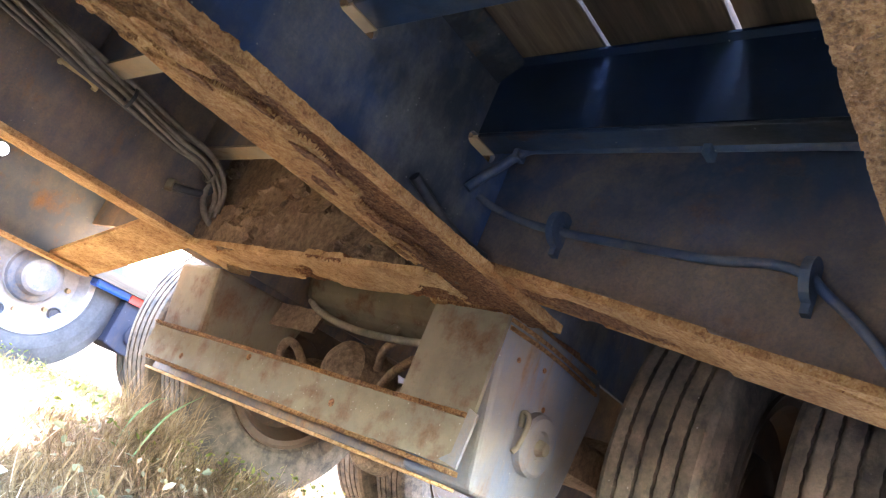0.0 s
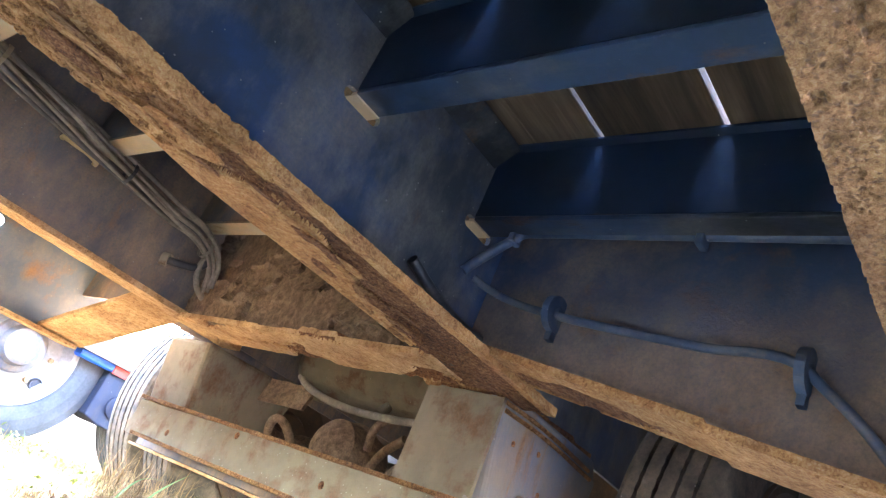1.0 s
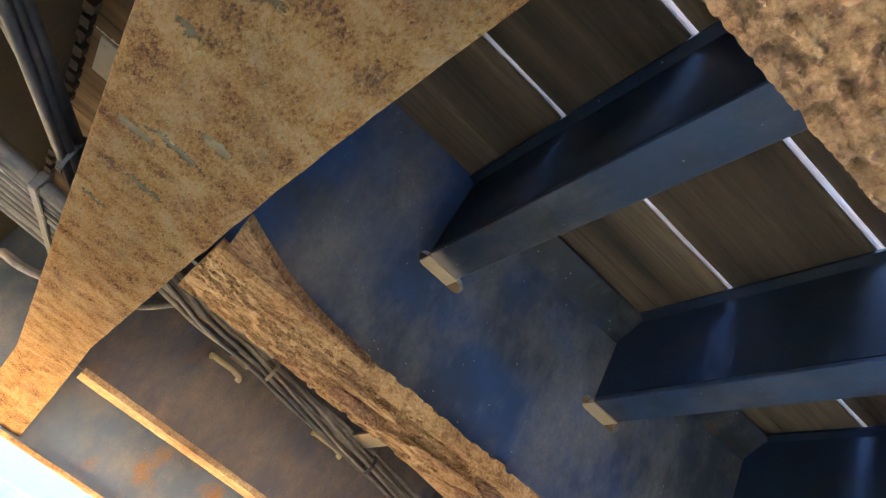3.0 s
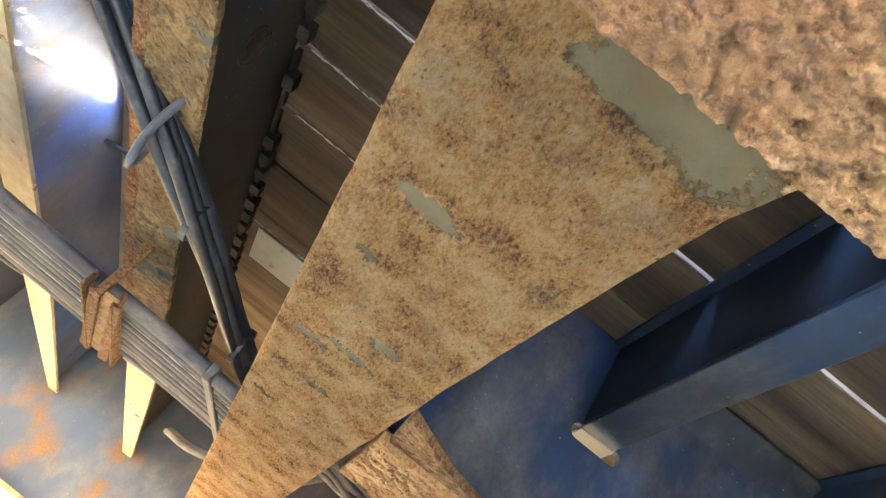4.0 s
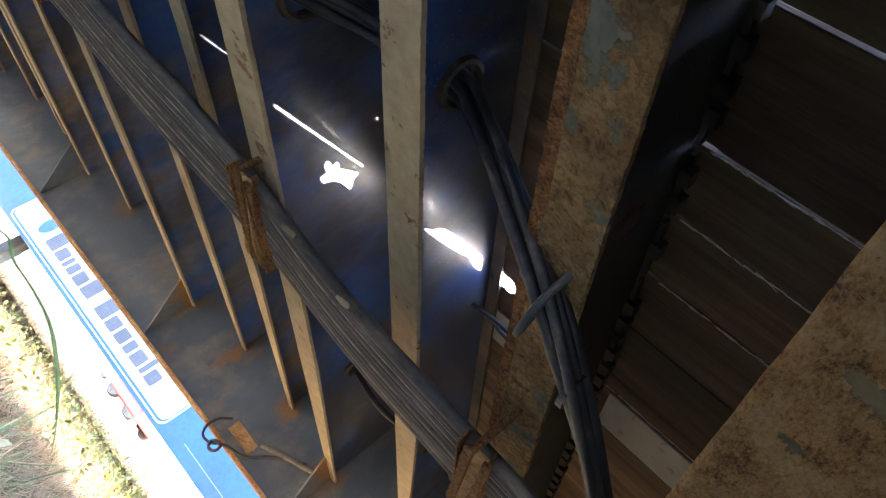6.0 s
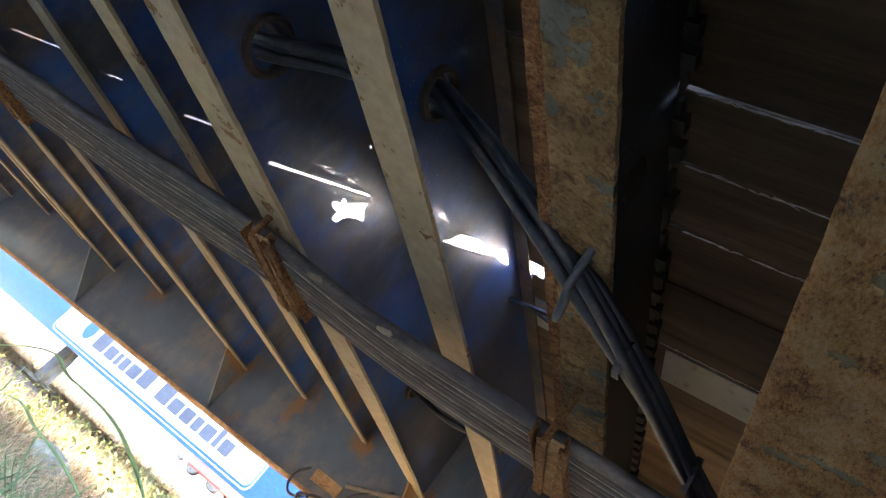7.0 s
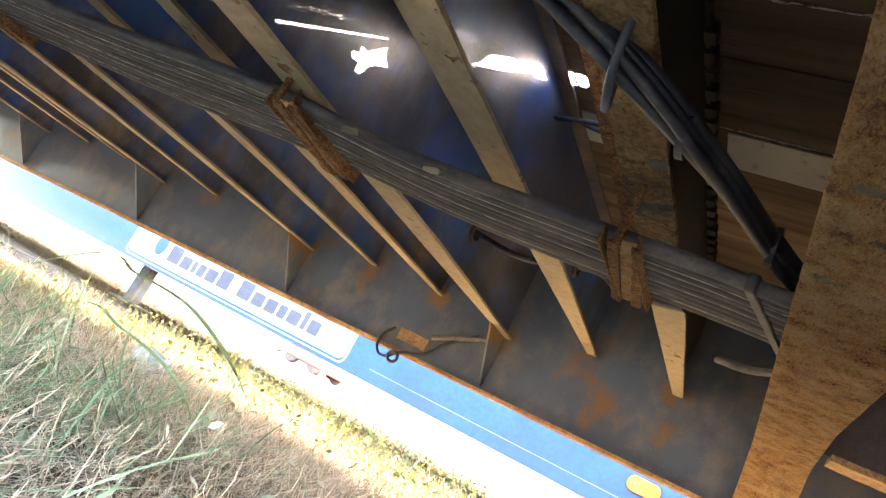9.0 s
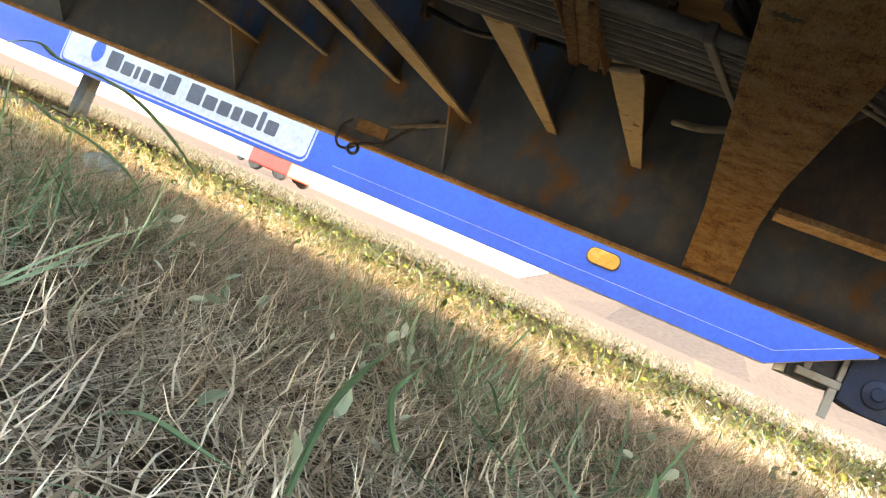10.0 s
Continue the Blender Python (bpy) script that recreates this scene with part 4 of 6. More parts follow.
for u, v, w in ((-2.2, 1.739, 260), (0.401, 0.70, 200)):
    part("flange", relief((u, -0.04, RAIL), (v, 0, 0), (0, 0.129, 0), w, 30, (0, 0, -1), pitted, 0.013, 0.0, 9), RUST_PITTED, near)
boxed("flange", (-2.2, 1.1, -0.13, -0.041, RAIL, RAIL + 0.013), RUST_PITTED, near, bevel=0.001)

# ---------------------------------------------------------------- crossmembers over the wheels' end
for x in (0.115, 0.502, 0.872):
    web = [(x, C_BOT + 0.009), (x + 0.008, C_BOT + 0.009), (x + 0.008, DECK - 0.010), (x + 0.05, DECK - 0.008), (x + 0.05, DECK - 0.002), (x - 0.014, DECK - 0.002), (x - 0.014, DECK - 0.007), (x, DECK - 0.012)]
    foot = [(x, C_BOT), (x + 0.062, C_BOT), (x + 0.062, C_BOT + 0.007), (x + 0.006, C_BOT + 0.0085), (x, C_BOT + 0.0085)]
    bm = bmesh.new()
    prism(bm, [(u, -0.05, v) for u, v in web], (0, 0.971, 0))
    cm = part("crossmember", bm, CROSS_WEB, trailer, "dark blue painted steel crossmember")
    bm = bmesh.new()
    prism(bm, [(u, -0.05, v) for u, v in foot], (0, 0.971, 0))
    part("flange", bevelled(bm, 0.0015), CROSS_BLUE, cm, "dusty dark blue bottom flange")
    for y0, y1, prof in ((0.936, 1.06, web), (0.936, 1.06, foot)):
        bm = bmesh.new()
        prism(bm, [(u, y0, v) for u, v in prof], (0, y1, 0))
        part("far_half", bm, BLUE_RUSTY, cm)
    boxed("flange_tip", (x + 0.002, x + 0.064, 0.9215, 1.55, 0.8915, 0.8995), FLANGE, cm, "pale scraped flange tip", 0.001)
    boxed("flange_tip", (x + 0.0, x + 0.06, 1.62, 1.99, 0.8915, 0.8995), FLANGE, cm, "pale scraped flange tip", 0.001)
for x0, x1 in ((0.18, 0.50), (0.56, 0.868)):
    bm = bmesh.new()
    prism(bm, [(x0, 0.9215, 1.066), (x0, 0.872, 1.066), (x0, 0.872, 1.061), (x0, 0.9215, 1.018)], (x1 - x0, 0, 0))
    part("top_angle", bm, CROSS_BLUE, beam_a, "dark blue angle under the planks")

# ---------------------------------------------------------------- crossmembers of the long deck
E_ROWS = ((-0.600, 0.750, 0.072), (-0.930, 0.763, 0.071), (-1.240, 0.694, 0.072), (-1.570, 0.745, 0.050), (-1.915, 0.750, 0.050), (-2.240, 0.702, 0.050), (-2.915, 0.760, 0.050), (-3.255, 0.712, 0.050), (-3.60, 0.75, 0.05), (-3.94, 0.75, 0.05), (-4.28, 0.712, 0.05), (-4.62, 0.75, 0.05), (-4.96, 0.75, 0.05), (-5.30, 0.712, 0.05), (-5.64, 0.75, 0.05))
WEB_HOLES = {-0.930: [ring_yz(0.712, 0.917, 0.036, 0.032), ring_yz(2.046, 0.885, 0.021, 0.019)],
             -1.240: [ring_yz(0.675, 0.848, 0.045, 0.030), ring_yz(1.955, 0.850, 0.024, 0.020)]}
for x, z, w in E_ROWS:
    holes = WEB_HOLES.get(x, [])
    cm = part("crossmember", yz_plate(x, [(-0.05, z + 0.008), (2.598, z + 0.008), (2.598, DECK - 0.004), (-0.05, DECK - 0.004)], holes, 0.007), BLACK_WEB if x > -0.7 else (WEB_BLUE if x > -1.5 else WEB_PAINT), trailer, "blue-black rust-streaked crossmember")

    bm = relief((x - 0.010 if x != -0.930 else x + 0.004, -0.05, z), (0, 2.647, 0), (w + 0.008, 0, 0), 560 if x > -1.6 else 280, 18 if x > -1.6 else 9, (0, 0, -1), scabby, 0.009, 0.0012, 11)
    for v in bm.verts:                          # the flange narrows towards the rail
        if v.co.y > 1.7:
            v.co.x -= (v.co.x - x) * 0.55 * (v.co.y - 1.7) / 0.9
    for f in bm.faces:                          # the first one keeps its pale paint towards the rail
        c = f.calc_center_median()
        f.material_index = int(x > -0.7 and c.y + 0.12 * nz(c.x * 30, c.y * 14, 0) > 1.50)
    part("flange", bm, [SCAB_OLIVE, FLANGE_PIT] if x > -0.7 else (FLANGE_PIT if x > -1.7 else FLANGE), cm, "grey painted bottom flange with rust scabs")
    if x < -0.7:
        boxed("top_flange", (x, x + (0.034 if x > -1 else 0.055), -0.05, 2.59, DECK - 0.011, DECK - 0.004), BLUE_RUSTY, cm, bevel=0)
    for h in holes:
        cy, cz = sum(p[0] for p in h) / len(h), sum(p[1] for p in h) / len(h)
        r = max(p[0] for p in h) - cy
        if x < -0.7:
            bm = bmesh.new()
            lathe(bm, [(0.0, r + 0.012), (0.010, r + 0.010), (0.012, r + 0.002), (0.006, r - 0.003), (-0.010, r - 0.003), (-0.012, r + 0.010)], (x, cy, cz), 24, "x")
            part("grommet", bm, RUBBER, cm, "black rubber grommet")
# no plug is there: a black disc gives the darkness of an open hole
bm = bmesh.new()
lathe(bm, [(0.0, 0.035), (0.003, 0.034), (0.003, 0.031), (0.001, 0.030), (0.001, 0.0)], (-0.600, 0.768, 0.945), 20, "x")
part("dark_hole_disc", bm, RUBBER, trailer, "dark disc standing in for an open hole in the web")
# nailing strip with worn notches beside the first one
bm = bmesh.new()
for k in range(46):
    y = 0.0 + 0.056 * k + 0.014 * nz(k * 1.7, 0, 0)
    if any(-0.055 < y - q < 0.010 for q in (0.69, 0.838, 0.995)):       # left open at these joints so that spikes of light reach the web
        continue
    box(bm, -0.594, -0.574 + 0.005 * nz(y * 9, 0, 0), y, y + 0.030 + 0.014 * nz(y * 30, 2, 0), DECK - 0.026 + 0.004 * nz(y * 20, 0, 3), DECK - 0.004)
for y0, y1 in ((0.0, 0.68), (0.70, 0.828), (0.848, 0.985), (1.005, 2.59)):
    box(bm, -0.5935, -0.586, y0, y1, DECK - 0.017, DECK - 0.003)
part("nailing_strip", bm, BLACK_WEB, trailer, "notched dark rusty strip along the deck")
part("side_lip", relief((-0.632, 0.0, 0.752), (0, 1.45, 0), (0.022, 0, 0), 240, 6, (0, 0, -1), scabby, 0.008, 0.003, 16), RUST_SCAB, trailer, "eaten brown strip beside the crossmember")

# gussets between crossmembers and rail
for x, z in ((-1.236, 0.70), (-2.232, 0.708), (-3.262, 0.716), (-4.287, 0.716), (-5.307, 0.716)):
    bm = bmesh.new()
    prism(bm, [(x, 2.599, RAIL + 0.03), (x, 2.599, z), (x, 2.40, z), (x, 2.592, RAIL + 0.02)], (-0.008, 0, 0))
    part("gusset", bm, RAIL_PAINT, trailer)

# ---------------------------------------------------------------- wide cross beam overhead
cross = part("cross_beam", yz_plate(-0.232, [(-0.05, BEAM + 0.008), (2.15, BEAM + 0.014), (2.30, 0.620), (2.45, 0.565), (2.598, 0.530), (2.598, DECK - 0.001), (-0.05, DECK - 0.001)],
                                    [ring_yz(1.28, 0.74, 0.10, 0.055), ring_yz(1.12, 0.69, 0.05, 0.03)][:1], 0.010), BLUE_RUSTY, trailer, "deep cross beam")
bm = bmesh.new()
NV, NU = 1000, 100
EDGE_Y = (-0.05, 0.10, 0.16, 0.19, 0.245, 0.355, 0.53, 0.70, 0.95, 1.70, 2.18, 2.60)
EDGE_X = (-0.02, -0.075, -0.097, -0.106, -0.117, -0.124, -0.134, -0.141, -0.150, -0.172, -0.166, -0.155)
rows = []
for i in range(NV + 1):
    y = -0.05 + 1.30 * i / 700 if i <= 700 else 1.25 + 1.348 * (i - 700) / 300
    left = -0.317 + 0.0008 * fbm(0, y, 0, 14)
    right = np.interp(y, EDGE_Y, EDGE_X) + 0.0010 * fbm(2, y, 0, 14)
    z = BEAM + 0.002 - (BEAM - RAIL - 0.022) * step(2.15, 2.62, y)
    row = []
    for j in range(NU + 1):
        x = left + (right - left) * j / NU
        row.append(bm.verts.new((x, y, z - scale_height(x, y) * min(1.0, j / 4, (NU - j) / 4))))
    rows.append(row)
for i in range(NV):
    for j in range(NU):
        bm.faces.new((rows[i][j], rows[i + 1][j], rows[i + 1][j + 1], rows[i][j + 1])).smooth = True
ring = [r[0] for r in rows] + rows[-1][1:] + [r[-1] for r in rows[::-1]][1:] + rows[0][-2:0:-1]
low = [bm.verts.new(v.co + Vector((0, 0, 0.014))) for v in ring]
for i in range(len(ring)):
    j = (i + 1) % len(ring)
    bm.faces.new((ring[i], low[i], low[j], ring[j]))
part("bottom_plate", bm, RUST_HEAVY, cross, "wide bottom plate covered in coarse orange rust scale")

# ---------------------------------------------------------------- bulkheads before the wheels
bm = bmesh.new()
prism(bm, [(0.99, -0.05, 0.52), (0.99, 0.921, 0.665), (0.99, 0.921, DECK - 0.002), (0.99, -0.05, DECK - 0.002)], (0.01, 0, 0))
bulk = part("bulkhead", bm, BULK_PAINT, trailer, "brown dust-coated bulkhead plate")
part("flange", relief((0.925, -0.05, 0.51), (0, 1.0, 0.155), (0.135, 0, 0), 360, 50, (0, 0, -1), splitting, 0.014, 0.0012, 16, splitting_layer), [RUST_DEEP, RUST_SHEET], bulk, "cracked rusty bottom flange")
bulk = part("bulkhead", relief((0.985, 0.936, BEAM), (0, 1.06, 0), (0, 0, 0.37), 260, 95, (-1, 0, 0), cracked, 0.02), MUD, trailer, "bulkhead caked with cracking dried mud")
part("flange", relief((0.955, 0.965, BEAM), (0, 1.01, 0), (0.160, 0, 0), 300, 50, (0, 0, -1), scaling, 0.014, 0.004, 18, scaling_layer), [RUST_DEEP, RUST_DUSTY], bulk, "ragged rusted bottom flange")
g = np.random.default_rng(17)
for k in range(46):
    y, z, r = g.uniform(1.05, 1.88), g.uniform(0.70, 0.97), g.uniform(0.010, 0.030)
    if z > 0.97 - 0.22 * abs(y - 1.45):
        continue
    bm = bmesh.new()
    ring = []
    for t in np.linspace(0, 2 * math.pi, 9)[:-1]:
        u, v = r * (1.0 + 0.35 * g.normal()) * math.cos(t), 0.6 * r * (1.0 + 0.3 * g.normal()) * math.sin(t)
        ring.append((0.972 - 0.55 * max(0.0, -v) - 0.2 * abs(u) - 0.003, y + u, z + v))       # its lower edge curls away from the wall
    prism(bm, ring, (0.003, 0, 0))
    part("mud_flake", bm, MUD, bulk)
bm = relief((0.855, 2.06, BEAM), (0, 0.53, BEAM * 0 - 0.155), (0.165, 0, 0), 60, 14, (0, 0, -1), worn, 0.014, 0.003, 12)
bulk = part("bulkhead", bm, RUST_DUSTY, trailer, "orange rusted outrigger plate")
boxed("outrigger_web", (0.93, 0.94, 2.012, 2.598, RAIL + 0.17, DECK - 0.002), BLUE_RUSTY, trailer, bevel=0)
bm = bmesh.new()
prism(bm, [(1.08, 1.92, BEAM - 0.012), (1.135, 1.985, BEAM - 0.012), (1.12, 2.0, BEAM - 0.012), (1.06, 1.94, BEAM - 0.012)], (0, 0, 0.01))
part("weld_strap", bm, RUST_DUSTY, trailer)

# ---------------------------------------------------------------- suspension
hang = bmesh.new()
prism(hang, [(1.115, 0.885, BEAM - 0.002), (1.20, 0.885, 0.275), (1.46, 0.885, 0.275), (1.525, 0.885, 0.35), (1.575, 0.885, 0.60), (1.54, 0.885, BEAM + 0.02), (1.20, 0.885, BEAM + 0.02)], (0, 0.20, 0))
bevelled(hang, 0.014, 3)
hanger = part("hanger", hang, PALE_STEEL, trailer, "chalky pale steel suspension hanger")
bm = bmesh.new()
lathe(bm, [(-0.016, 0.0), (-0.016, 0.030), (-0.024, 0.034), (-0.024, 0.060), (-0.018, 0.068), (0.004, 0.070)], (1.345, 0.885, 0.422), 32)
part("pivot_cap", bm, PALE_STEEL, hanger, "round pivot cap")
bm = bmesh.new()
lathe(bm, [(-0.034, 0.0), (-0.034, 0.014), (-0.012, 0.020)], (1.355, 0.885, 0.420), 12)
part("bolt", bm, DUSTY_STEEL, hanger)
tube("clip", [(1.268, 0.872, 0.44), (1.262, 0.868, 0.47), (1.275, 0.868, 0.40), (1.268, 0.872, 0.385)], 0.006, DUSTY_STEEL, hanger)
part("top_plate", relief((1.105, 0.892, BEAM - 0.006), (0.42, 0, 0.02), (0, 0.20, 0), 110, 60, (0, 0, -1), scaling, 0.02, 0.001, 14, scaling_layer), [RUST_DEEP, RUST_MID], hanger, "flaking rusted top plate")
for k, (x0, z0) in enumerate(((1.118, 0.622), (1.135, 0.607))):
    tube("weld_ridge", [(x0, 0.884, z0), (x0 + 0.16, 0.880, z0 + 0.004), (x0 + 0.40, 0.884, z0 - 0.004)], 0.005, RUST_MID, hanger)
for x0, z0 in ((1.30, 0.575), (1.20, 0.56), (1.345, 0.50)):
    bm = bmesh.new()
    lathe(bm, [(-0.002, 0.0), (-0.002, 0.006), (0.002, 0.007)], (x0, 0.885, z0), 8)
    part("rust_pit", bm, RUST_DEEP, hanger)
part("front_plate", relief((1.108, 0.875, 0.40), (0, 0.205, 0), (0.0, 0, 0.225), 30, 30, (-1, 0, 0), worn, 0.01, 0.004), DUSTY_STEEL, hanger, "dusty grey front plate")
hang = bmesh.new()
prism(hang, [(1.10, 1.975, BEAM - 0.016), (1.16, 1.975, 0.30), (1.40, 1.975, 0.30), (1.50, 1.975, 0.62), (1.48, 1.975, BEAM - 0.006)], (0, 0.24, 0))
part("hanger", bevelled(hang, 0.014, 2), DUSTY_STEEL, trailer, "dust-covered suspension hanger")
bar = part("hanger_bar", relief((1.094, 0.862, 0.305), (0, 1.295, -0.014), (0, 0, 0.104), 150, 14, (-1, 0, 0), worn, 0.010, 0.003), DUSTY_STEEL, trailer, "dust-covered steel bar between the hangers")
for z0, y1 in ((0.399, 2.15), (0.292, 2.10)):
    part("lip", relief((1.084, 0.868, z0), (0, y1 - 0.868, 0), (0, 0, 0.010), 200, 3, (-1, 0, 0), rugged, 0.035, 0.002, 30), RUST_MID, bar, "brown rusted lip")
for y, z in ((1.25, 0.345), (1.62, 0.385), (1.93, 0.33)):
    bm = bmesh.new()
    lathe(bm, [(-0.003, 0.0), (-0.003, 0.006), (0.0, 0.010)], (1.094, y, z), 10, "x")
    part("rust_spot", bm, RUST_DEEP, bar)
bm = bmesh.new()
prism(bm, [(1.083, 0.845, 0.41), (1.083, 0.868, 0.418), (1.083, 0.872, 0.33), (1.083, 0.895, 0.312), (1.083, 0.85, 0.305)], (0.006, 0, 0))
part("weld_bracket", bm, PALE_STEEL, bar)
boxed("lower_beam", (1.215, 1.235, 0.95, 2.28, 0.275, 0.325), BLUE_RUSTY, trailer, "dark lower cross channel", 0.002)
boxed("lower_lip", (1.19, 1.235, 0.95, 2.28, 0.266, 0.274), RUST_DUSTY, trailer, bevel=0.002)
bm = bmesh.new()
lathe(bm, [(1.23, 0.0), (1.235, 0.06), (1.26, 0.105), (1.30, 0.12), (1.90, 0.12), (1.94, 0.105), (1.965, 0.06), (1.97, 0.0)], (1.50, 0, 0.735), 32)
part("air_tank", bm, DUSTY_STEEL, trailer, "dusty cylindrical air tank")
boxed("inner_fender", (1.06, 2.60, 2.185, 2.195, 0.64, DECK - 0.002), BLUE_RUSTY, trailer, "dark inner fender plate", 0.001)
tube("air_line", [(1.42, 1.92, 0.66), (1.37, 1.78, 0.615), (1.36, 1.60, 0.585), (1.37, 1.45, 0.585), (1.38, 1.28, 0.60), (1.36, 1.10, 0.62)], 0.011, DUSTY_HOSE, trailer, "dusty rubber air line")
tube("fitting", [(1.40, 1.47, 0.625), (1.375, 1.47, 0.592)], 0.016, DUSTY_STEEL, trailer)
bm = bmesh.new()
lathe(bm, [(-0.10, 0.0), (-0.098, 0.03), (-0.085, 0.065), (-0.06, 0.088), (0.0, 0.096), (0.012, 0.104), (0.03, 0.104), (0.04, 0.090), (0.10, 0.085), (0.13, 0.05), (0.14, 0.0)], (1.47, 1.63, 0.475), 32, "x")
part("brake_chamber", bm, MUD, trailer, "mud-coated round brake chamber")
bm = bmesh.new()
lathe(bm, [(-0.09, 0.0), (-0.08, 0.06), (-0.05, 0.082), (0.04, 0.09), (0.12, 0.08), (0.13, 0.0)], (1.52, 1.36, 0.44), 28, "x")
part("brake_chamber", bm, MUD, trailer, "mud-coated round brake chamber")
tube("bracket", [(1.42, 1.93, 0.42), (1.38, 1.90, 0.49), (1.37, 1.84, 0.50), (1.42, 1.80, 0.44)], 0.014, MUD, trailer)
tube("bracket", [(1.42, 1.50, 0.50), (1.39, 1.47, 0.56), (1.40, 1.43, 0.60)], 0.012, MUD, trailer)
tube("bracket", [(1.45, 1.50, 0.44), (1.42, 1.44, 0.50), (1.40, 1.36, 0.55)], 0.013, MUD, trailer)
part("cover_plate", relief((1.36, 1.77, 0.545), (-0.02, 0.24, -0.01), (0.02, 0, 0.082), 24, 12, (-1, 0, 0), worn, 0.012, 0.006, 20), MUD, trailer, "bent rusted cover plate")
for y, z, r in ((1.55, 0.30, 0.035), (1.47, 0.295, 0.028), (1.28, 0.29, 0.055)):
    bm = bmesh.new()
    lathe(bm, [(-0.03, 0.0), (-0.03, r * 0.8), (-0.015, r), (0.05, r), (0.06, 0.0)], (1.30, y, z), 18, "x")
    part("valve", bm, MUD, trailer)
bm = bmesh.new()
lathe(bm, [(0.72, 0.07), (2.2, 0.07)], (1.77, 0, 0.47), 20)
part("axle", bm, MUD, trailer, "mud-coated axle tube")
bm = bmesh.new()
box(bm, 1.30, 2.3, 0.90, 0.98, 0.40, 0.50)
part("spring_beam", bevelled(bm, 0.01), MUD, trailer)
bm = bmesh.new()
box(bm, 1.30, 2.3, 2.03, 2.11, 0.40, 0.50)
part("spring_beam", bevelled(bm, 0.01), MUD, trailer)


# ---------------------------------------------------------------- wheels
def tyre_mesh(R=0.47, w=0.105, seg=220):
    """A ribbed tyre round the y axis, its grooves slightly wavy."""
    bm = bmesh.new()
    prof = [(-0.085, 0.60 * R, 0), (-w, 0.66 * R, 0), (-w - 0.008, 0.78 * R, 0), (-w - 0.002, 0.90 * R, 0), (-w + 0.010, R - 0.012, 0), (-w + 0.022, R - 0.002, 0)]
    for g in (-0.055, -0.019, 0.019, 0.055):
        prof += [(g - 0.0045, R, 1), (g - 0.0035, R - 0.014, 1), (g + 0.0035, R - 0.014, 1), (g + 0.0045, R, 1)]
    prof += [(w - 0.022, R - 0.002, 0), (w - 0.010, R - 0.012, 0), (w + 0.002, 0.90 * R, 0), (w + 0.008, 0.78 * R, 0), (w, 0.66 * R, 0), (0.085, 0.60 * R, 0)]
    rings = []
    for a, r, wav in prof:
        ring = []
        for k in range(seg):
            t = 2 * math.pi * k / seg
            b = a + (0.0010 if k % 2 else -0.0010) * wav
            ring.append(bm.verts.new((r * math.cos(t), b, r * math.sin(t))))
        rings.append(ring)
    for r0, r1 in zip(rings, rings[1:]):
        for k in range(seg):
            bm.faces.new((r0[k], r0[(k + 1) % seg], r1[(k + 1) % seg], r1[k]))
    return bm


def rim_mesh(R=0.47, side=-1):
    bm = bmesh.new()
    s = side
    lathe(bm, [(0.10, 0.60 * R), (-0.10, 0.60 * R), (-0.106, 0.625 * R), (-0.098, 0.63 * R), (-0.098, 0.56 * R), (-0.07, 0.53 * R), (-0.04, 0.48 * R), (-0.03, 0.30 * R), (-0.055, 0.27 * R), (-0.06, 0.20 * R), (-0.07, 0.12 * R), (-0.10, 0.11 * R), (-0.105, 0.0)],
          (0, 0, 0), 48)
    if s > 0:
        for v in bm.verts:
            v.co.y *= -1
    return bm


def wheel_at(place, parent, tyre_mat, rim_mat, R=0.47, side=-1, nuts=True):
    hub = new("wheel")
    hub.parent = parent
    hub.location = place
    part("tyre", tyre_mesh(R), tyre_mat, hub, "dusty ribbed black tyre")
    rim = part("rim", rim_mesh(R, side), rim_mat, hub, "dirty painted steel rim")
    if nuts:
        for k in range(8):
            a = 2 * math.pi * k / 8
            bm = bmesh.new()
            lathe(bm, [(-0.060, 0.0), (-0.060, 0.013), (-0.03, 0.015)], (0.4 * R * math.cos(a), 0, 0.4 * R * math.sin(a)), 6)
            part("wheel_nut", bm, RUST_DUSTY, rim)
        bm = bmesh.new()
        lathe(bm, [(-0.065, 0.30 * R), (-0.085, 0.28 * R), (-0.10, 0.22 * R), (-0.15, 0.19 * R), (-0.16, 0.15 * R), (-0.16, 0.0)], (0, 0, 0), 28)
        part("hub", bm, BLUE_RUSTY, rim, "rust-stained wheel hub")
        # the rim is not pierced: dark discs paint the shade of its hand holes
        for k in range(5):
            a = 2 * math.pi * (k + 0.5) / 5
            bm = bmesh.new()
            lathe(bm, [(-0.052, 0.0), (-0.052, 0.050 * R), (-0.060, 0.066 * R), (-0.050, 0.075 * R), (-0.02, 0.075 * R)], (0.49 * R * math.cos(a), 0, 0.49 * R * math.sin(a)), 14)
            part("hand_hole_disc", bm, HOSE, rim, "dark disc standing in for a hand hole in the rim")
    return hub


w0 = wheel_at((1.77, 0.60, 0.47), trailer, RUBBER, RIM_DUSTY, nuts=False)
for x, y in ((1.77, 0.285), (1.77, 2.36), (1.77, 2.66), (2.98, 0.60), (2.98, 0.285), (2.98, 2.36), (2.98, 2.66)):
    copy_thing(w0, Matrix.Translation((x, y, 0.47)))
bm = bmesh.new()
lathe(bm, [(0.72, 0.07), (2.2, 0.07)], (2.98, 0, 0.47), 20)
part("axle", bm, MUD, trailer, "mud-coated axle tube")
boxed("rear_crossmember", (2.30, 2.312, 0.0, 2.6, 0.34, DECK - 0.002), BLUE_RUSTY, trailer, bevel=0)
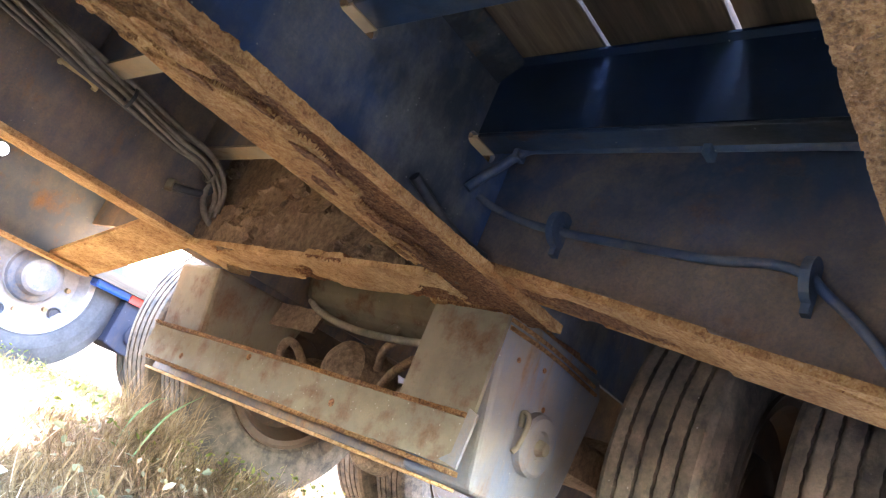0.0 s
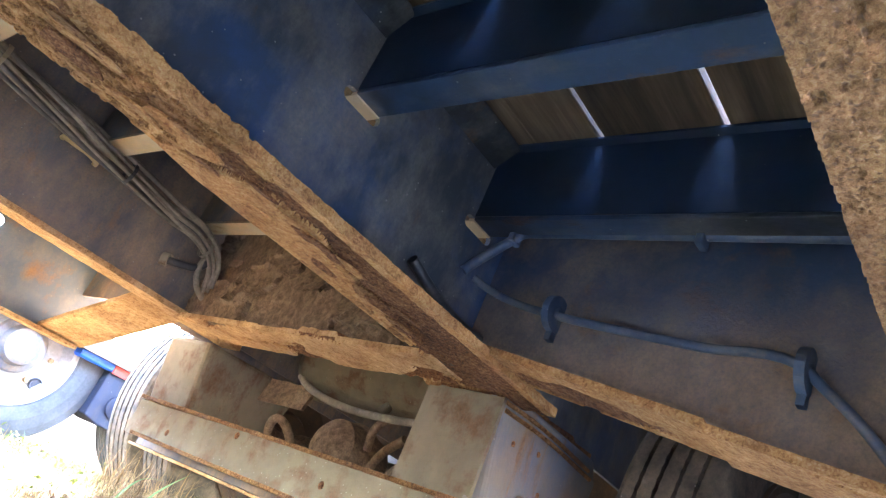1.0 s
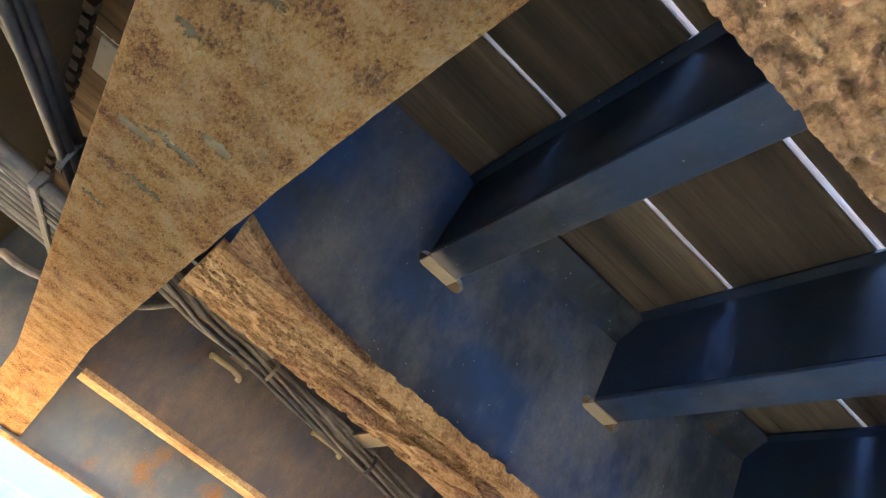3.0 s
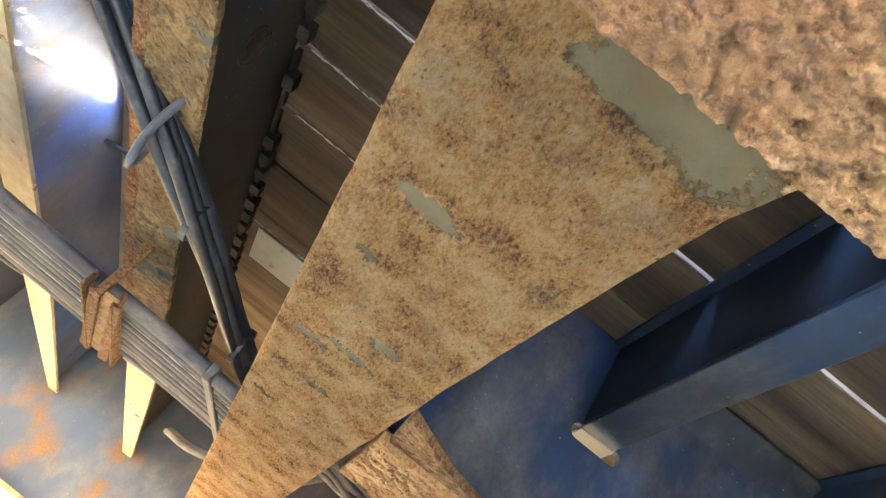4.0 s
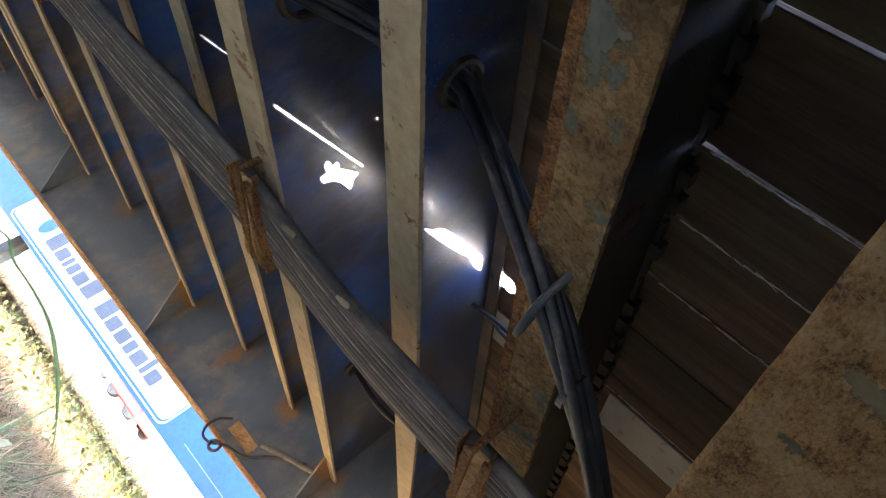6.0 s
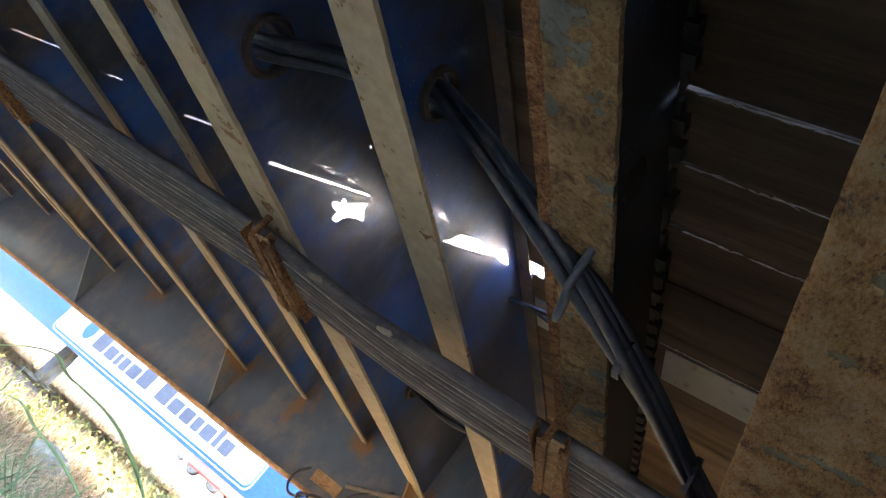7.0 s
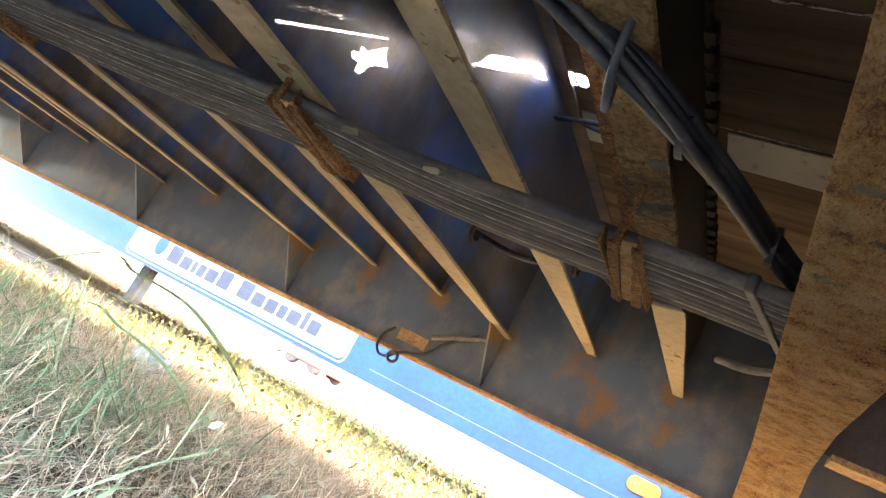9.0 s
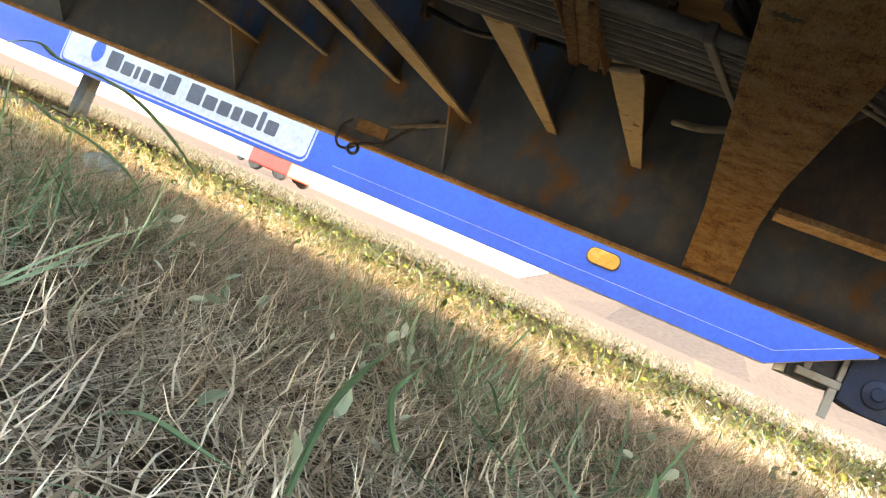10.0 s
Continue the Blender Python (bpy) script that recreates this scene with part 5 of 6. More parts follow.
boxed("rear_crossmember", (1.62, 1.632, 0.935, 1.99, 0.66, DECK - 0.002), BLUE_RUSTY, trailer, bevel=0)

# ---------------------------------------------------------------- lines on the bulkhead and beams
tube("air_pipe", [(0.93, -0.05, 0.893), (0.93, 0.28, 0.896), (0.93, 0.64, 0.899), (0.93, 0.80, 0.900), (0.93, 0.835, 0.898), (0.925, 0.86, 0.875), (0.90, 0.912, 0.80), (0.897, 0.916, 0.79)], 0.010, PIPE, trailer, "dusty blue air pipe")
for y in (0.845, 0.47):
    boxed("pipe_clip", (0.915, 0.945, y, y + 0.014, 0.875, 0.912), PIPE, trailer, bevel=0.002)
tube("air_hose", [(0.93, 0.915, 0.795), (0.955, 0.895, 0.787), (0.978, 0.85, 0.776), (0.978, 0.726, 0.751), (0.978, 0.608, 0.737), (0.978, 0.457, 0.722), (0.978, 0.309, 0.711), (0.978, 0.283, 0.688), (0.978, 0.227, 0.639), (0.978, 0.17, 0.575)],
     0.008, PIPE, trailer, "dusty blue air hose")
for y, z in ((0.732, 0.752), (0.300, 0.700)):
    bm = bmesh.new()
    lathe(bm, [(-0.007, 0.012), (-0.007, 0.034), (0.007, 0.034), (0.007, 0.012), (-0.007, 0.012)], (0.972, y, z), 20)
    box(bm, 0.972, 0.989, y - 0.006, y + 0.006, z - 0.05, z + 0.02)
    part("hose_clip", bm, PIPE, trailer)
tube("air_hose", [(0.76, 0.910, 0.73), (0.87, 0.902, 0.697), (0.98, 0.896, 0.690), (1.08, 0.87, 0.70), (1.18, 0.80, 0.69)], 0.011, HOSE, trailer, "black rubber air hose")


def bundle(name, label, line, offsets, r, material, group=""):
    t = thing(name, label, "hoses", group)
    for k, (a, b) in enumerate(offsets):
        pts = []
        for i, p in enumerate(line):
            w = 0.6 * i + k
            pts.append((p[0] + 0.003 * math.sin(w), p[1] + a * math.cos(0.35 * i) - b * math.sin(0.35 * i), p[2] + b * math.cos(0.35 * i) + a * math.sin(0.35 * i)))
        tube("hose", pts, r * (1.0, 0.85, 1.1)[k % 3], material[k % len(material)], t)
    return t


hoses = bundle("hose_bundle", "bundle of black air hoses and cables tied under the trailer",
               [(-1.30, 0.675, 0.848), (-1.24, 0.675, 0.850), (-1.09, 0.68, 0.88), (-0.935, 0.715, 0.917), (-0.839, 0.695, 0.872), (-0.708, 0.692, 0.802), (-0.600, 0.703, 0.744), (-0.514, 0.780, 0.718), (-0.472, 0.851, 0.715), (-0.416, 0.961, 0.714), (-0.366, 1.076, 0.716),
                (-0.315, 1.19, 0.722), (-0.262, 1.27, 0.735), (-0.236, 1.31, 0.742)],
               [(0, 0), (0.0155, 0.003), (-0.0155, 0.005), (0.005, 0.017), (-0.004, -0.017), (0.015, -0.013)], 0.0082, [HOSE])
cables = bundle("cable_bundle", "loose bundle of thin dusty cables under the trailer",
                [(-0.228, 1.31, 0.745), (-0.10, 1.50, 0.79), (0.0, 1.67, 0.835), (0.15, 1.79, 0.873), (0.28, 1.85, 0.880), (0.39, 1.875, 0.878), (0.50, 1.885, 0.868), (0.62, 1.91, 0.865), (0.76, 1.91, 0.850), (0.88, 1.92, 0.845), (0.955, 1.93, 0.80), (0.972, 1.93, 0.74)],
                [(0, 0), (0.022, 0.010), (-0.024, 0.008), (0.010, 0.024), (-0.008, -0.024), (0.030, -0.012), (-0.030, -0.010), (-0.014, 0.020)], 0.0062, [DUSTY_HOSE, DUSTY_HOSE, CABLE, DUSTY_HOSE])


def tie(parent, place, r=0.034, axis="x", material=None):
    bm = bmesh.new()
    lathe(bm, [(-0.004, r - 0.003), (-0.005, r), (0.005, r), (0.004, r - 0.003)], place, 20, axis)
    return part("cable_tie", bm, material or HOSE, parent)


tie(hoses, (-0.486, 0.834, 0.716), 0.030)
tie(hoses, (-0.366, 1.076, 0.716), 0.031)
tie(cables, (0.20, 1.815, 0.878), 0.033, "x", FLANGE)
tie(cables, (0.60, 1.905, 0.865), 0.031, "x", HOSE)
tie(cables, (0.905, 1.925, 0.83), 0.034, "x", DUSTY_HOSE)
tube("hook", [(-0.555, 0.680, 0.752), (-0.560, 0.700, 0.712), (-0.566, 0.745, 0.684), (-0.580, 0.790, 0.705), (-0.590, 0.800, 0.752)], 0.0055, BLUE_DARK, trailer, "bent steel hook holding hoses")
tube("hose_end", [(0.94, 1.94, 0.80), (0.93, 1.955, 0.775), (0.88, 1.97, 0.755), (0.845, 1.985, 0.748)], 0.012, HOSE, cables)
tube("cap", [(0.850, 1.978, 0.748), (0.835, 1.990, 0.747)], 0.020, FLANGE, cables, "pale round hose end fitting")
tube("hose_end", [(0.95, 1.93, 0.83), (0.93, 1.945, 0.80), (0.95, 1.95, 0.73), (1.0, 1.93, 0.69)], 0.010, DUSTY_HOSE, cables)
for x in (0.124, 0.487):
    tube("hose_hook", [(x - 0.047, 1.998, 0.866), (x - 0.047, 1.968, 0.862), (x - 0.03, 1.955, 0.858), (x + 0.03, 1.955, 0.856), (x + 0.047, 1.968, 0.852), (x + 0.047, 1.972, 0.845)], 0.008, HOOK, trailer, "pale yellow bent rod hook")

# flat run of cables slung under the crossmembers
flat = thing("cable_run", "flat run of dusty black cables slung side by side in straps", "cables")
LINE = [(-3.6, 0.86), (-2.9, 0.90), (-2.2, 0.955), (-1.7, 1.02), (-1.24, 1.085), (-0.95, 1.165), (-0.62, 1.215), (-0.40, 1.235), (-0.325, 1.245), (-0.252, 1.25)]
for k in range(9):
    off = -0.116 + 0.029 * k
    pts = [(x + 0.25 * off, y + off * (1 + 0.02 * math.sin(3 * x + k)) * (1 - 0.22 * step(-1.25, -0.95, x) * (off > 0)), 0.667 + 0.0015 * math.sin(2 * k) - 0.004 * math.cos(7 * x)) for x, y in LINE]
    tube("cable", pts, 0.0136, CABLE, flat, res=8)
    # a thin pale tube drawn as the highlight between two cables
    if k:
        tube("sheath_edge", [(x, y - 0.0145, z - 0.0095) for x, y, z in pts], 0.0014, SHEATH_GLINT, flat, "pale line painted as the highlight on a cable sheath", 8)
for x, y in ((-0.345, 1.245),):
    bm = bmesh.new()
    box(bm, x - 0.008, x + 0.008, y - 0.133, y + 0.140, 0.652, 0.684)
    for v in bm.verts:
        v.co.x += 0.25 * (v.co.y - y)
    part("wrap", bevelled(bm, 0.002, 1), CABLE, flat)
for x, y, slope in ((-0.575, 1.215, -0.1), (-1.215, 1.095, -0.16), (-2.22, 0.955, -0.12)):
    # a channel strap with an open, eaten middle
    bm = bmesh.new()
    for s, w in ((-1, 0.009), (1, 0.008)):
        for k in range(30):
            v0, v1 = -0.145 + 0.29 * k / 30, -0.145 + 0.29 * (k + 1) / 30
            e = [0.004 * nz(v * 40, s, x) for v in (v0, v1)]
            loop = [(x + slope * v0 + s * 0.020 - w + e[0], y + v0, 0.638 + 0.004 * nz(v0 * 30, x, 1)), (x + slope * v0 + s * 0.020 + w, y + v0, 0.640)]
            loop += [(x + slope * v1 + s * 0.020 + w, y + v1, 0.640), (x + slope * v1 + s * 0.020 - w + e[1], y + v1, 0.638 + 0.004 * nz(v1 * 30, x, 1))]
            prism(bm, loop, (0, 0, 0.006))
        box(bm, x + s * 0.028 - 0.002, x + s * 0.028 + 0.002, y - 0.14, y + 0.14, 0.636, 0.668)
    strap = part("strap", bm, RUST_MID, flat, "rusted channel strap holding the cables")
    bm = bmesh.new()
    rows = []                                   # the eaten floor of the channel
    for k in range(13):
        v = -0.145 + 0.29 * k / 12
        e = 0.004 * nz(v * 60, x, 2)
        rows.append([bm.verts.new((x + slope * v + u + e, y + v, z)) for u, z in ((-0.016, 0.646), (0.016, 0.647), (0.016, 0.651), (-0.016, 0.650))])
    for p, q in zip(rows, rows[1:]):
        for k in range(4):
            bm.faces.new((p[k], p[(k + 1) % 4], q[(k + 1) % 4], q[k]))
    bm.faces.new(rows[0])
    bm.faces.new(rows[-1][::-1])
    part("channel_floor", bm, RUST_DUSTY, strap, "pale flaking channel floor")
    for s in (-1, 1):
        boxed("hanger_tab", (x - 0.007, x + 0.007, y + s * 0.143 - 0.004, y + s * 0.143 + 0.004, 0.642, 0.755 if x > -1 else 0.700), RUST_MID, strap, bevel=0.001)
for x, y, l, w, m in ((-0.915, 1.045, 0.040, 0.016, FLANGE), (-1.065, 0.990, 0.050, 0.022, DUSTY_STEEL)):
    bm = bmesh.new()
    rows = []                                   # a crumpled scrap of tape caught on the sheath
    for k in range(6):
        u, h = k / 5, w * (0.35 + 0.65 * math.sin(math.pi * (0.15 + 0.7 * k / 5)))
        rows.append([bm.verts.new((x + l * (u - 0.5) + 0.004 * nz(k, v, x), y + h * v - 0.3 * l * (u - 0.5), 0.6495 - 0.010 * abs(nz(k * 0.9, v * 2, x)) + q)) for v, q in ((-0.5, 0), (0, -0.003), (0.5, 0), (0.5, 0.003), (0, 0.002), (-0.5, 0.003))])
    for p, q in zip(rows, rows[1:]):
        for k in range(6):
            bm.faces.new((p[k], p[(k + 1) % 6], q[(k + 1) % 6], q[k]))
    bm.faces.new(rows[0])
    bm.faces.new(rows[-1][::-1])
    part("tag", bm, m, flat, "crumpled dusty scrap of tape")
for k in range(3):
    dy, dz = 0.022 * k, 0.008 * k
    tube("loose_cable", [(-0.43, 1.64 + dy, 0.675 + dz), (-0.35, 1.53 + dy, 0.652 + dz), (-0.27, 1.46 + dy, 0.660 + dz), (-0.17, 1.47 + dy, 0.70 + dz), (-0.10, 1.52 + 0.5 * dy, 0.775 + dz)], 0.0068, DUSTY_HOSE, flat)
wire = thing("thin_cable", "thin black cable threaded through the crossmembers", "cable")
tube("cable_length", [(-1.45, 1.97, 0.86), (-1.24, 1.955, 0.850), (-1.05, 1.945, 0.824), (-0.93, 2.03, 0.885), (-0.72, 1.78, 0.79), (-0.60, 1.60, 0.735), (-0.50, 1.45, 0.70)], 0.0095, HOSE, wire)
tube("frayed_wire", [(-0.99, 1.44, 1.02), (-0.92, 1.42, 1.012), (-0.84, 1.40, 1.01), (-0.66, 1.40, 1.012)], 0.006, HOSE, wire)
tube("frayed_wire", [(-0.97, 1.46, 1.01), (-0.90, 1.43, 1.02), (-0.80, 1.42, 1.005), (-0.66, 1.41, 1.02)], 0.005, HOSE, wire)
for k in range(4):
    tube("splinter", [(-0.93 + 0.02 * k, 1.31, DECK + 0.005), (-0.92 + 0.02 * k, 1.335, DECK - 0.012), (-0.91 + 0.018 * k, 1.36, DECK - 0.004 + 0.01 * (k % 2))], 0.0018, WOOD, wire, res=3)

# small lamp housing and wires on the rail
lampbox = thing("marker_lamp", "rusted marker lamp housing with hanging wires on the rail", "lamp")
part("housing", relief((-1.645, 2.592, 0.515), (0.135, 0, 0.0), (0.0, 0.0, 0.05), 20, 8, (0, -1, 0), worn, 0.02, 0.006, 30), RUST_DUSTY, lampbox)
tube("wire", [(-1.66, 2.575, 0.55), (-1.69, 2.56, 0.50), (-1.68, 2.56, 0.44), (-1.63, 2.55, 0.43), (-1.58, 2.56, 0.47), (-1.50, 2.57, 0.50), (-1.44, 2.585, 0.575), (-1.33, 2.59, 0.66)], 0.006, HOSE, lampbox)
tube("wire_loop", [(-1.62, 2.545, 0.44), (-1.60, 2.54, 0.42), (-1.575, 2.54, 0.43), (-1.58, 2.54, 0.455), (-1.61, 2.545, 0.452), (-1.62, 2.545, 0.44)], 0.007, HOSE, lampbox)
tube("lead", [(-1.50, 2.58, 0.575), (-1.40, 2.585, 0.615), (-1.25, 2.58, 0.67)], 0.010, DUSTY_HOSE, lampbox)

# ---------------------------------------------------------------- neighbouring blue trailer
blue = thing("blue_trailer", "bright blue equipment trailer parked alongside on the grass", "trailer")
YB = 3.897
bm = bmesh.new()
prism(bm, [(-9, YB, 0.331), (0.18, YB, 0.331), (0.62, YB, 0.56), (0.62, YB, 0.66), (-9, YB, 0.66)], (0, 0.012, 0))
skirt = part("side_rail", bm, BLUE_BRIGHT, blue, "glossy bright blue side rail")
bm = bmesh.new()
prism(bm, [(-9, YB + 0.004, 0.327), (0.18, YB + 0.004, 0.327), (0.62, YB + 0.004, 0.555), (0.62, YB + 0.06, 0.555), (0.18, YB + 0.06, 0.327), (-9, YB + 0.06, 0.327)][:3] + [(0.62, YB + 0.004, 0.561), (0.18, YB + 0.004, 0.332), (-9, YB + 0.004, 0.332)], (0, 0.07, 0))
part("lower_edge", bm, RUST_DUSTY, blue)
boxed("deck", (-9, 4.2, YB + 0.013, 6.45, 0.60, 0.66), WOOD, blue, bevel=0)
boxed("far_rail", (-9, 0.4, 6.44, 6.46, 0.42, 0.66), BLUE_DARK, blue, bevel=0)


def decal(name, loop, material, off=0.003, label=""):
    bm = bmesh.new()
    prism(bm, [(x, YB - off, z) for x, z in loop], (0, off - 0.0005, 0))
    return part(name, bm, material, skirt, label)


def rounded(x0, x1, z0, z1, r):
    out = []
    for cx, cz, a0 in ((x1 - r, z1 - r, 0), (x0 + r, z1 - r, 90), (x0 + r, z0 + r, 180), (x1 - r, z0 + r, 270)):
        for k in range(5):
            a = radians(a0 + 22.5 * k)
            out.append((cx + r * math.cos(a), cz + r * math.sin(a)))
    return out


decal("sign_border", rounded(-4.72, -2.58, 0.352, 0.652, 0.05), WHITE, 0.0015)
decal("sign_line", rounded(-4.708, -2.592, 0.362, 0.645, 0.045), BLUE_BRIGHT, 0.0025)
decal("sign_panel", rounded(-4.70, -2.60, 0.378, 0.640, 0.04), WHITE, 0.0035, "white sign panel")
x = -4.30
for k, wdt in enumerate((0.105, 0.085, 0.035, 0.06, 0.09, 0.10, 0, 0.105, 0.09, 0.085, 0.06, 0.09, 0.035, 0.08)):
    if wdt == 0:
        x += 0.07
        continue
    hgt = 0.125 if k in (0, 5, 7, 12) else 0.09
    decal("bar", rounded(x, x + wdt * 1.12, 0.43, 0.43 + hgt, 0.012), GREY_INK, 0.0045)
    x += wdt * 1.12 + 0.020
decal("disc", [(-4.47 + 0.13 * math.cos(a), 0.53 + 0.115 * math.sin(a)) for a in [2 * math.pi * k / 24 for k in range(24)]], GREY_INK2, 0.0042)
decal("crescent", [(-4.44 + 0.085 * math.cos(a), 0.525 + 0.10 * math.sin(a)) for a in [2 * math.pi * k / 20 for k in range(20)]], WHITE, 0.0048)
decal("crescent", [(-4.41 + 0.055 * math.cos(a), 0.52 + 0.085 * math.sin(a)) for a in [2 * math.pi * k / 20 for k in range(20)]], BLUE_BRIGHT, 0.0054)
decal("pinstripe", [(-2.4, 0.405), (0.20, 0.405), (0.205, 0.4074), (-2.4, 0.4074)], GREY_INK2, 0.0015)
decal("pinstripe", [(0.20, 0.405), (0.56, 0.585), (0.557, 0.587), (0.20, 0.4074)], GREY_INK2, 0.0015)
bm = bmesh.new()
prism(bm, [(xx, YB - 0.018, zz) for xx, zz in rounded(-0.80, -0.63, 0.465, 0.545, 0.036)], (0, 0.017, 0))
part("amber_reflector", bevelled(bm, 0.004, 2), AMBER, blue, "amber oval side marker light")
bm = bmesh.new()
prism(bm, [(xx, YB - 0.006, zz) for xx, zz in rounded(-0.808, -0.622, 0.458, 0.552, 0.042)], (0, 0.0055, 0))
part("marker_bezel", bm, HOSE, blue)
for xx in (1.35, 2.45):
    wheel_at((xx, 4.15, 0.48), blue, RUBBER_BLUE, RIM, R=0.48)
boxed("fender", (1.60, 2.90, 3.96, 4.3, 0.56, 0.66), BLUE_BRIGHT, blue, "blue fender plate", 0.01)
boxed("red_reflector", (1.80, 1.90, 3.95, 3.962, 0.555, 0.62), RED, blue, "red reflector", 0.003)
for x0 in (0.545, 1.80):
    bm = bmesh.new()
    prism(bm, [(x0, 3.985, 0.64), (x0, 3.985, 0.31), (x0 + 0.10, 3.985, 0.285), (x0 + 0.27, 3.985, 0.285), (x0 + 0.37, 3.985, 0.33), (x0 + 0.37, 3.985, 0.64)], (0, 0.30, 0))
    hanger_box = part("spring_hanger", bevelled(bm, 0.008, 2), NAVY, blue, "dark navy spring hanger plate")
    bm = bmesh.new()
    lathe(bm, [(-0.03, 0.0), (-0.03, 0.028), (-0.02, 0.034), (-0.012, 0.066), (0.004, 0.072)], (x0 + 0.15, 3.985, 0.405), 24)
    part("hub", bm, NAVY, hanger_box)
for dims in ((0.335, 0.56, 3.995, 4.03, 0.352, 0.392), (0.360, 0.395, 3.995, 4.03, 0.393, 0.60), (0.515, 0.543, 3.995, 4.03, 0.393, 0.60), (0.50, 0.54, 3.995, 4.03, 0.20, 0.351)):
    boxed("frame_post", dims, FLANGE, blue, "pale steel frame post", 0.004)
boxed("tool_box", (0.30, 0.54, 4.06, 4.5, 0.33, 0.60), HOSE, blue, "black box behind the frame", 0.006)
boxed("landing_leg", (-5.12, -5.02, 4.5, 4.6, 0.0, 0.60), BLUE_DARK, blue)
boxed("landing_foot", (-5.2, -4.95, 4.42, 4.68, 0.0, 0.02), BLUE_DARK, blue)
# ---------------------------------------------------------------- beyond
bm = bmesh.new()
vs = [bm.verts.new(p) for p in ((-160, 11, 0.004), (160, 11, 0.004), (160, 150, 0.004), (-160, 150, 0.004))]
bm.faces.new(vs)
tagged(part("gravel_yard", bm, GRAVEL), "pale sunlit gravel yard", "gravel", kind="structure")


bm = bmesh.new()
ridge = [(-10.5 + 3.0 * k, 62 + 4 * math.sin(k), 2.2 + 0.5 * nz(k * 0.7, 0, 0)) for k in range(30)]
foot = [bm.verts.new((x, y - 16, 0.0)) for x, y, z in ridge]
crest = [bm.verts.new(p) for p in ridge]
back = [bm.verts.new((x, y + 12, 0.0)) for x, y, z in ridge]
for r0, r1 in ((foot, crest), (crest, back)):
    for k in range(29):
        bm.faces.new((r0[k], r0[k + 1], r1[k + 1], r1[k]))
tagged(part("gravel_bank", bm, GRAVEL), "low pinkish gravel bank across the yard", "bank", kind="structure")


def vehicle(name, label, x, y, length, height, colour):
    """A parked lorry or van seen low under the blue trailer."""
    t = thing(name, label, "vehicle", "vehicles in the yard")
    t.location = (x, y, 0)
    bm = bmesh.new()
    prism(bm, [(-length / 2, 0, 0.22), (length / 2, 0, 0.22), (length / 2, 0, 0.45 + 0.42 * height), (length * 0.36, 0, 0.5 + 0.48 * height), (length * 0.24, 0, height), (-length / 2, 0, height)], (0, 2.0, 0))
    part("body", bevelled(bm, 0.06, 2), colour, t)
    for a in (-0.32, 0.32):
        for b in (0.12, 1.88):
            bm = bmesh.new()
            lathe(bm, [(-0.1, 0.0), (-0.1, 0.2), (-0.11, 0.30), (-0.06, 0.33), (0.06, 0.33), (0.11, 0.30), (0.1, 0.2), (0.1, 0.0)], (a * length, b, 0.33), 24)
            part("wheel", bm, RUBBER, t)
    return t


vehicle("van", "white van parked far off in the gravel yard", -30, 44, 6.0, 2.4, WHITE)
vehicle("pickup", "small red work truck parked in the gravel yard", -16.2, 24, 1.9, 1.5, RED)


# ---------------------------------------------------------------- grass
LONG_BLADES = (
    (((-1.52, 0.72, 0.0), (-1.252, 0.82, 0.249), (-1.12, 0.81, 0.26), (-0.998, 0.8, 0.256), (-0.903, 0.79, 0.231), (-0.833, 0.78, 0.202), (-0.792, 0.77, 0.181)), 0.008),
    (((-1.45, 0.8, 0.0), (-1.248, 0.85, 0.176), (-1.121, 0.84, 0.181), (-1.019, 0.83, 0.173), (-0.942, 0.82, 0.155), (-0.891, 0.81, 0.127)), 0.007),
    (((-0.642, 0.52, -0.0), (-0.597, 0.5, 0.029), (-0.551, 0.48, 0.053), (-0.485, 0.45, 0.067), (-0.428, 0.42, 0.08)), 0.0065),
    (((-0.409, 0.42, 0.084), (-0.447, 0.52, 0.103), (-0.465, 0.6, 0.12), (-0.474, 0.68, 0.14)), 0.006),
    (((-0.4, 0.55, 0.093), (-0.423, 0.58, 0.105), (-0.44, 0.62, 0.116), (-0.435, 0.66, 0.142)), 0.006),
    (((-0.804, 0.62, -0.029), (-0.837, 0.66, -0.014), (-0.826, 0.7, 0.021), (-0.781, 0.75, 0.069)), 0.0075),
    (((0.95, 1.75, 0.0), (0.93, 1.72, 0.12), (0.96, 1.70, 0.20), (1.0, 1.66, 0.22)), 0.006),
    (((1.02, 1.80, 0.0), (1.05, 1.78, 0.16), (1.12, 1.74, 0.27)), 0.006))


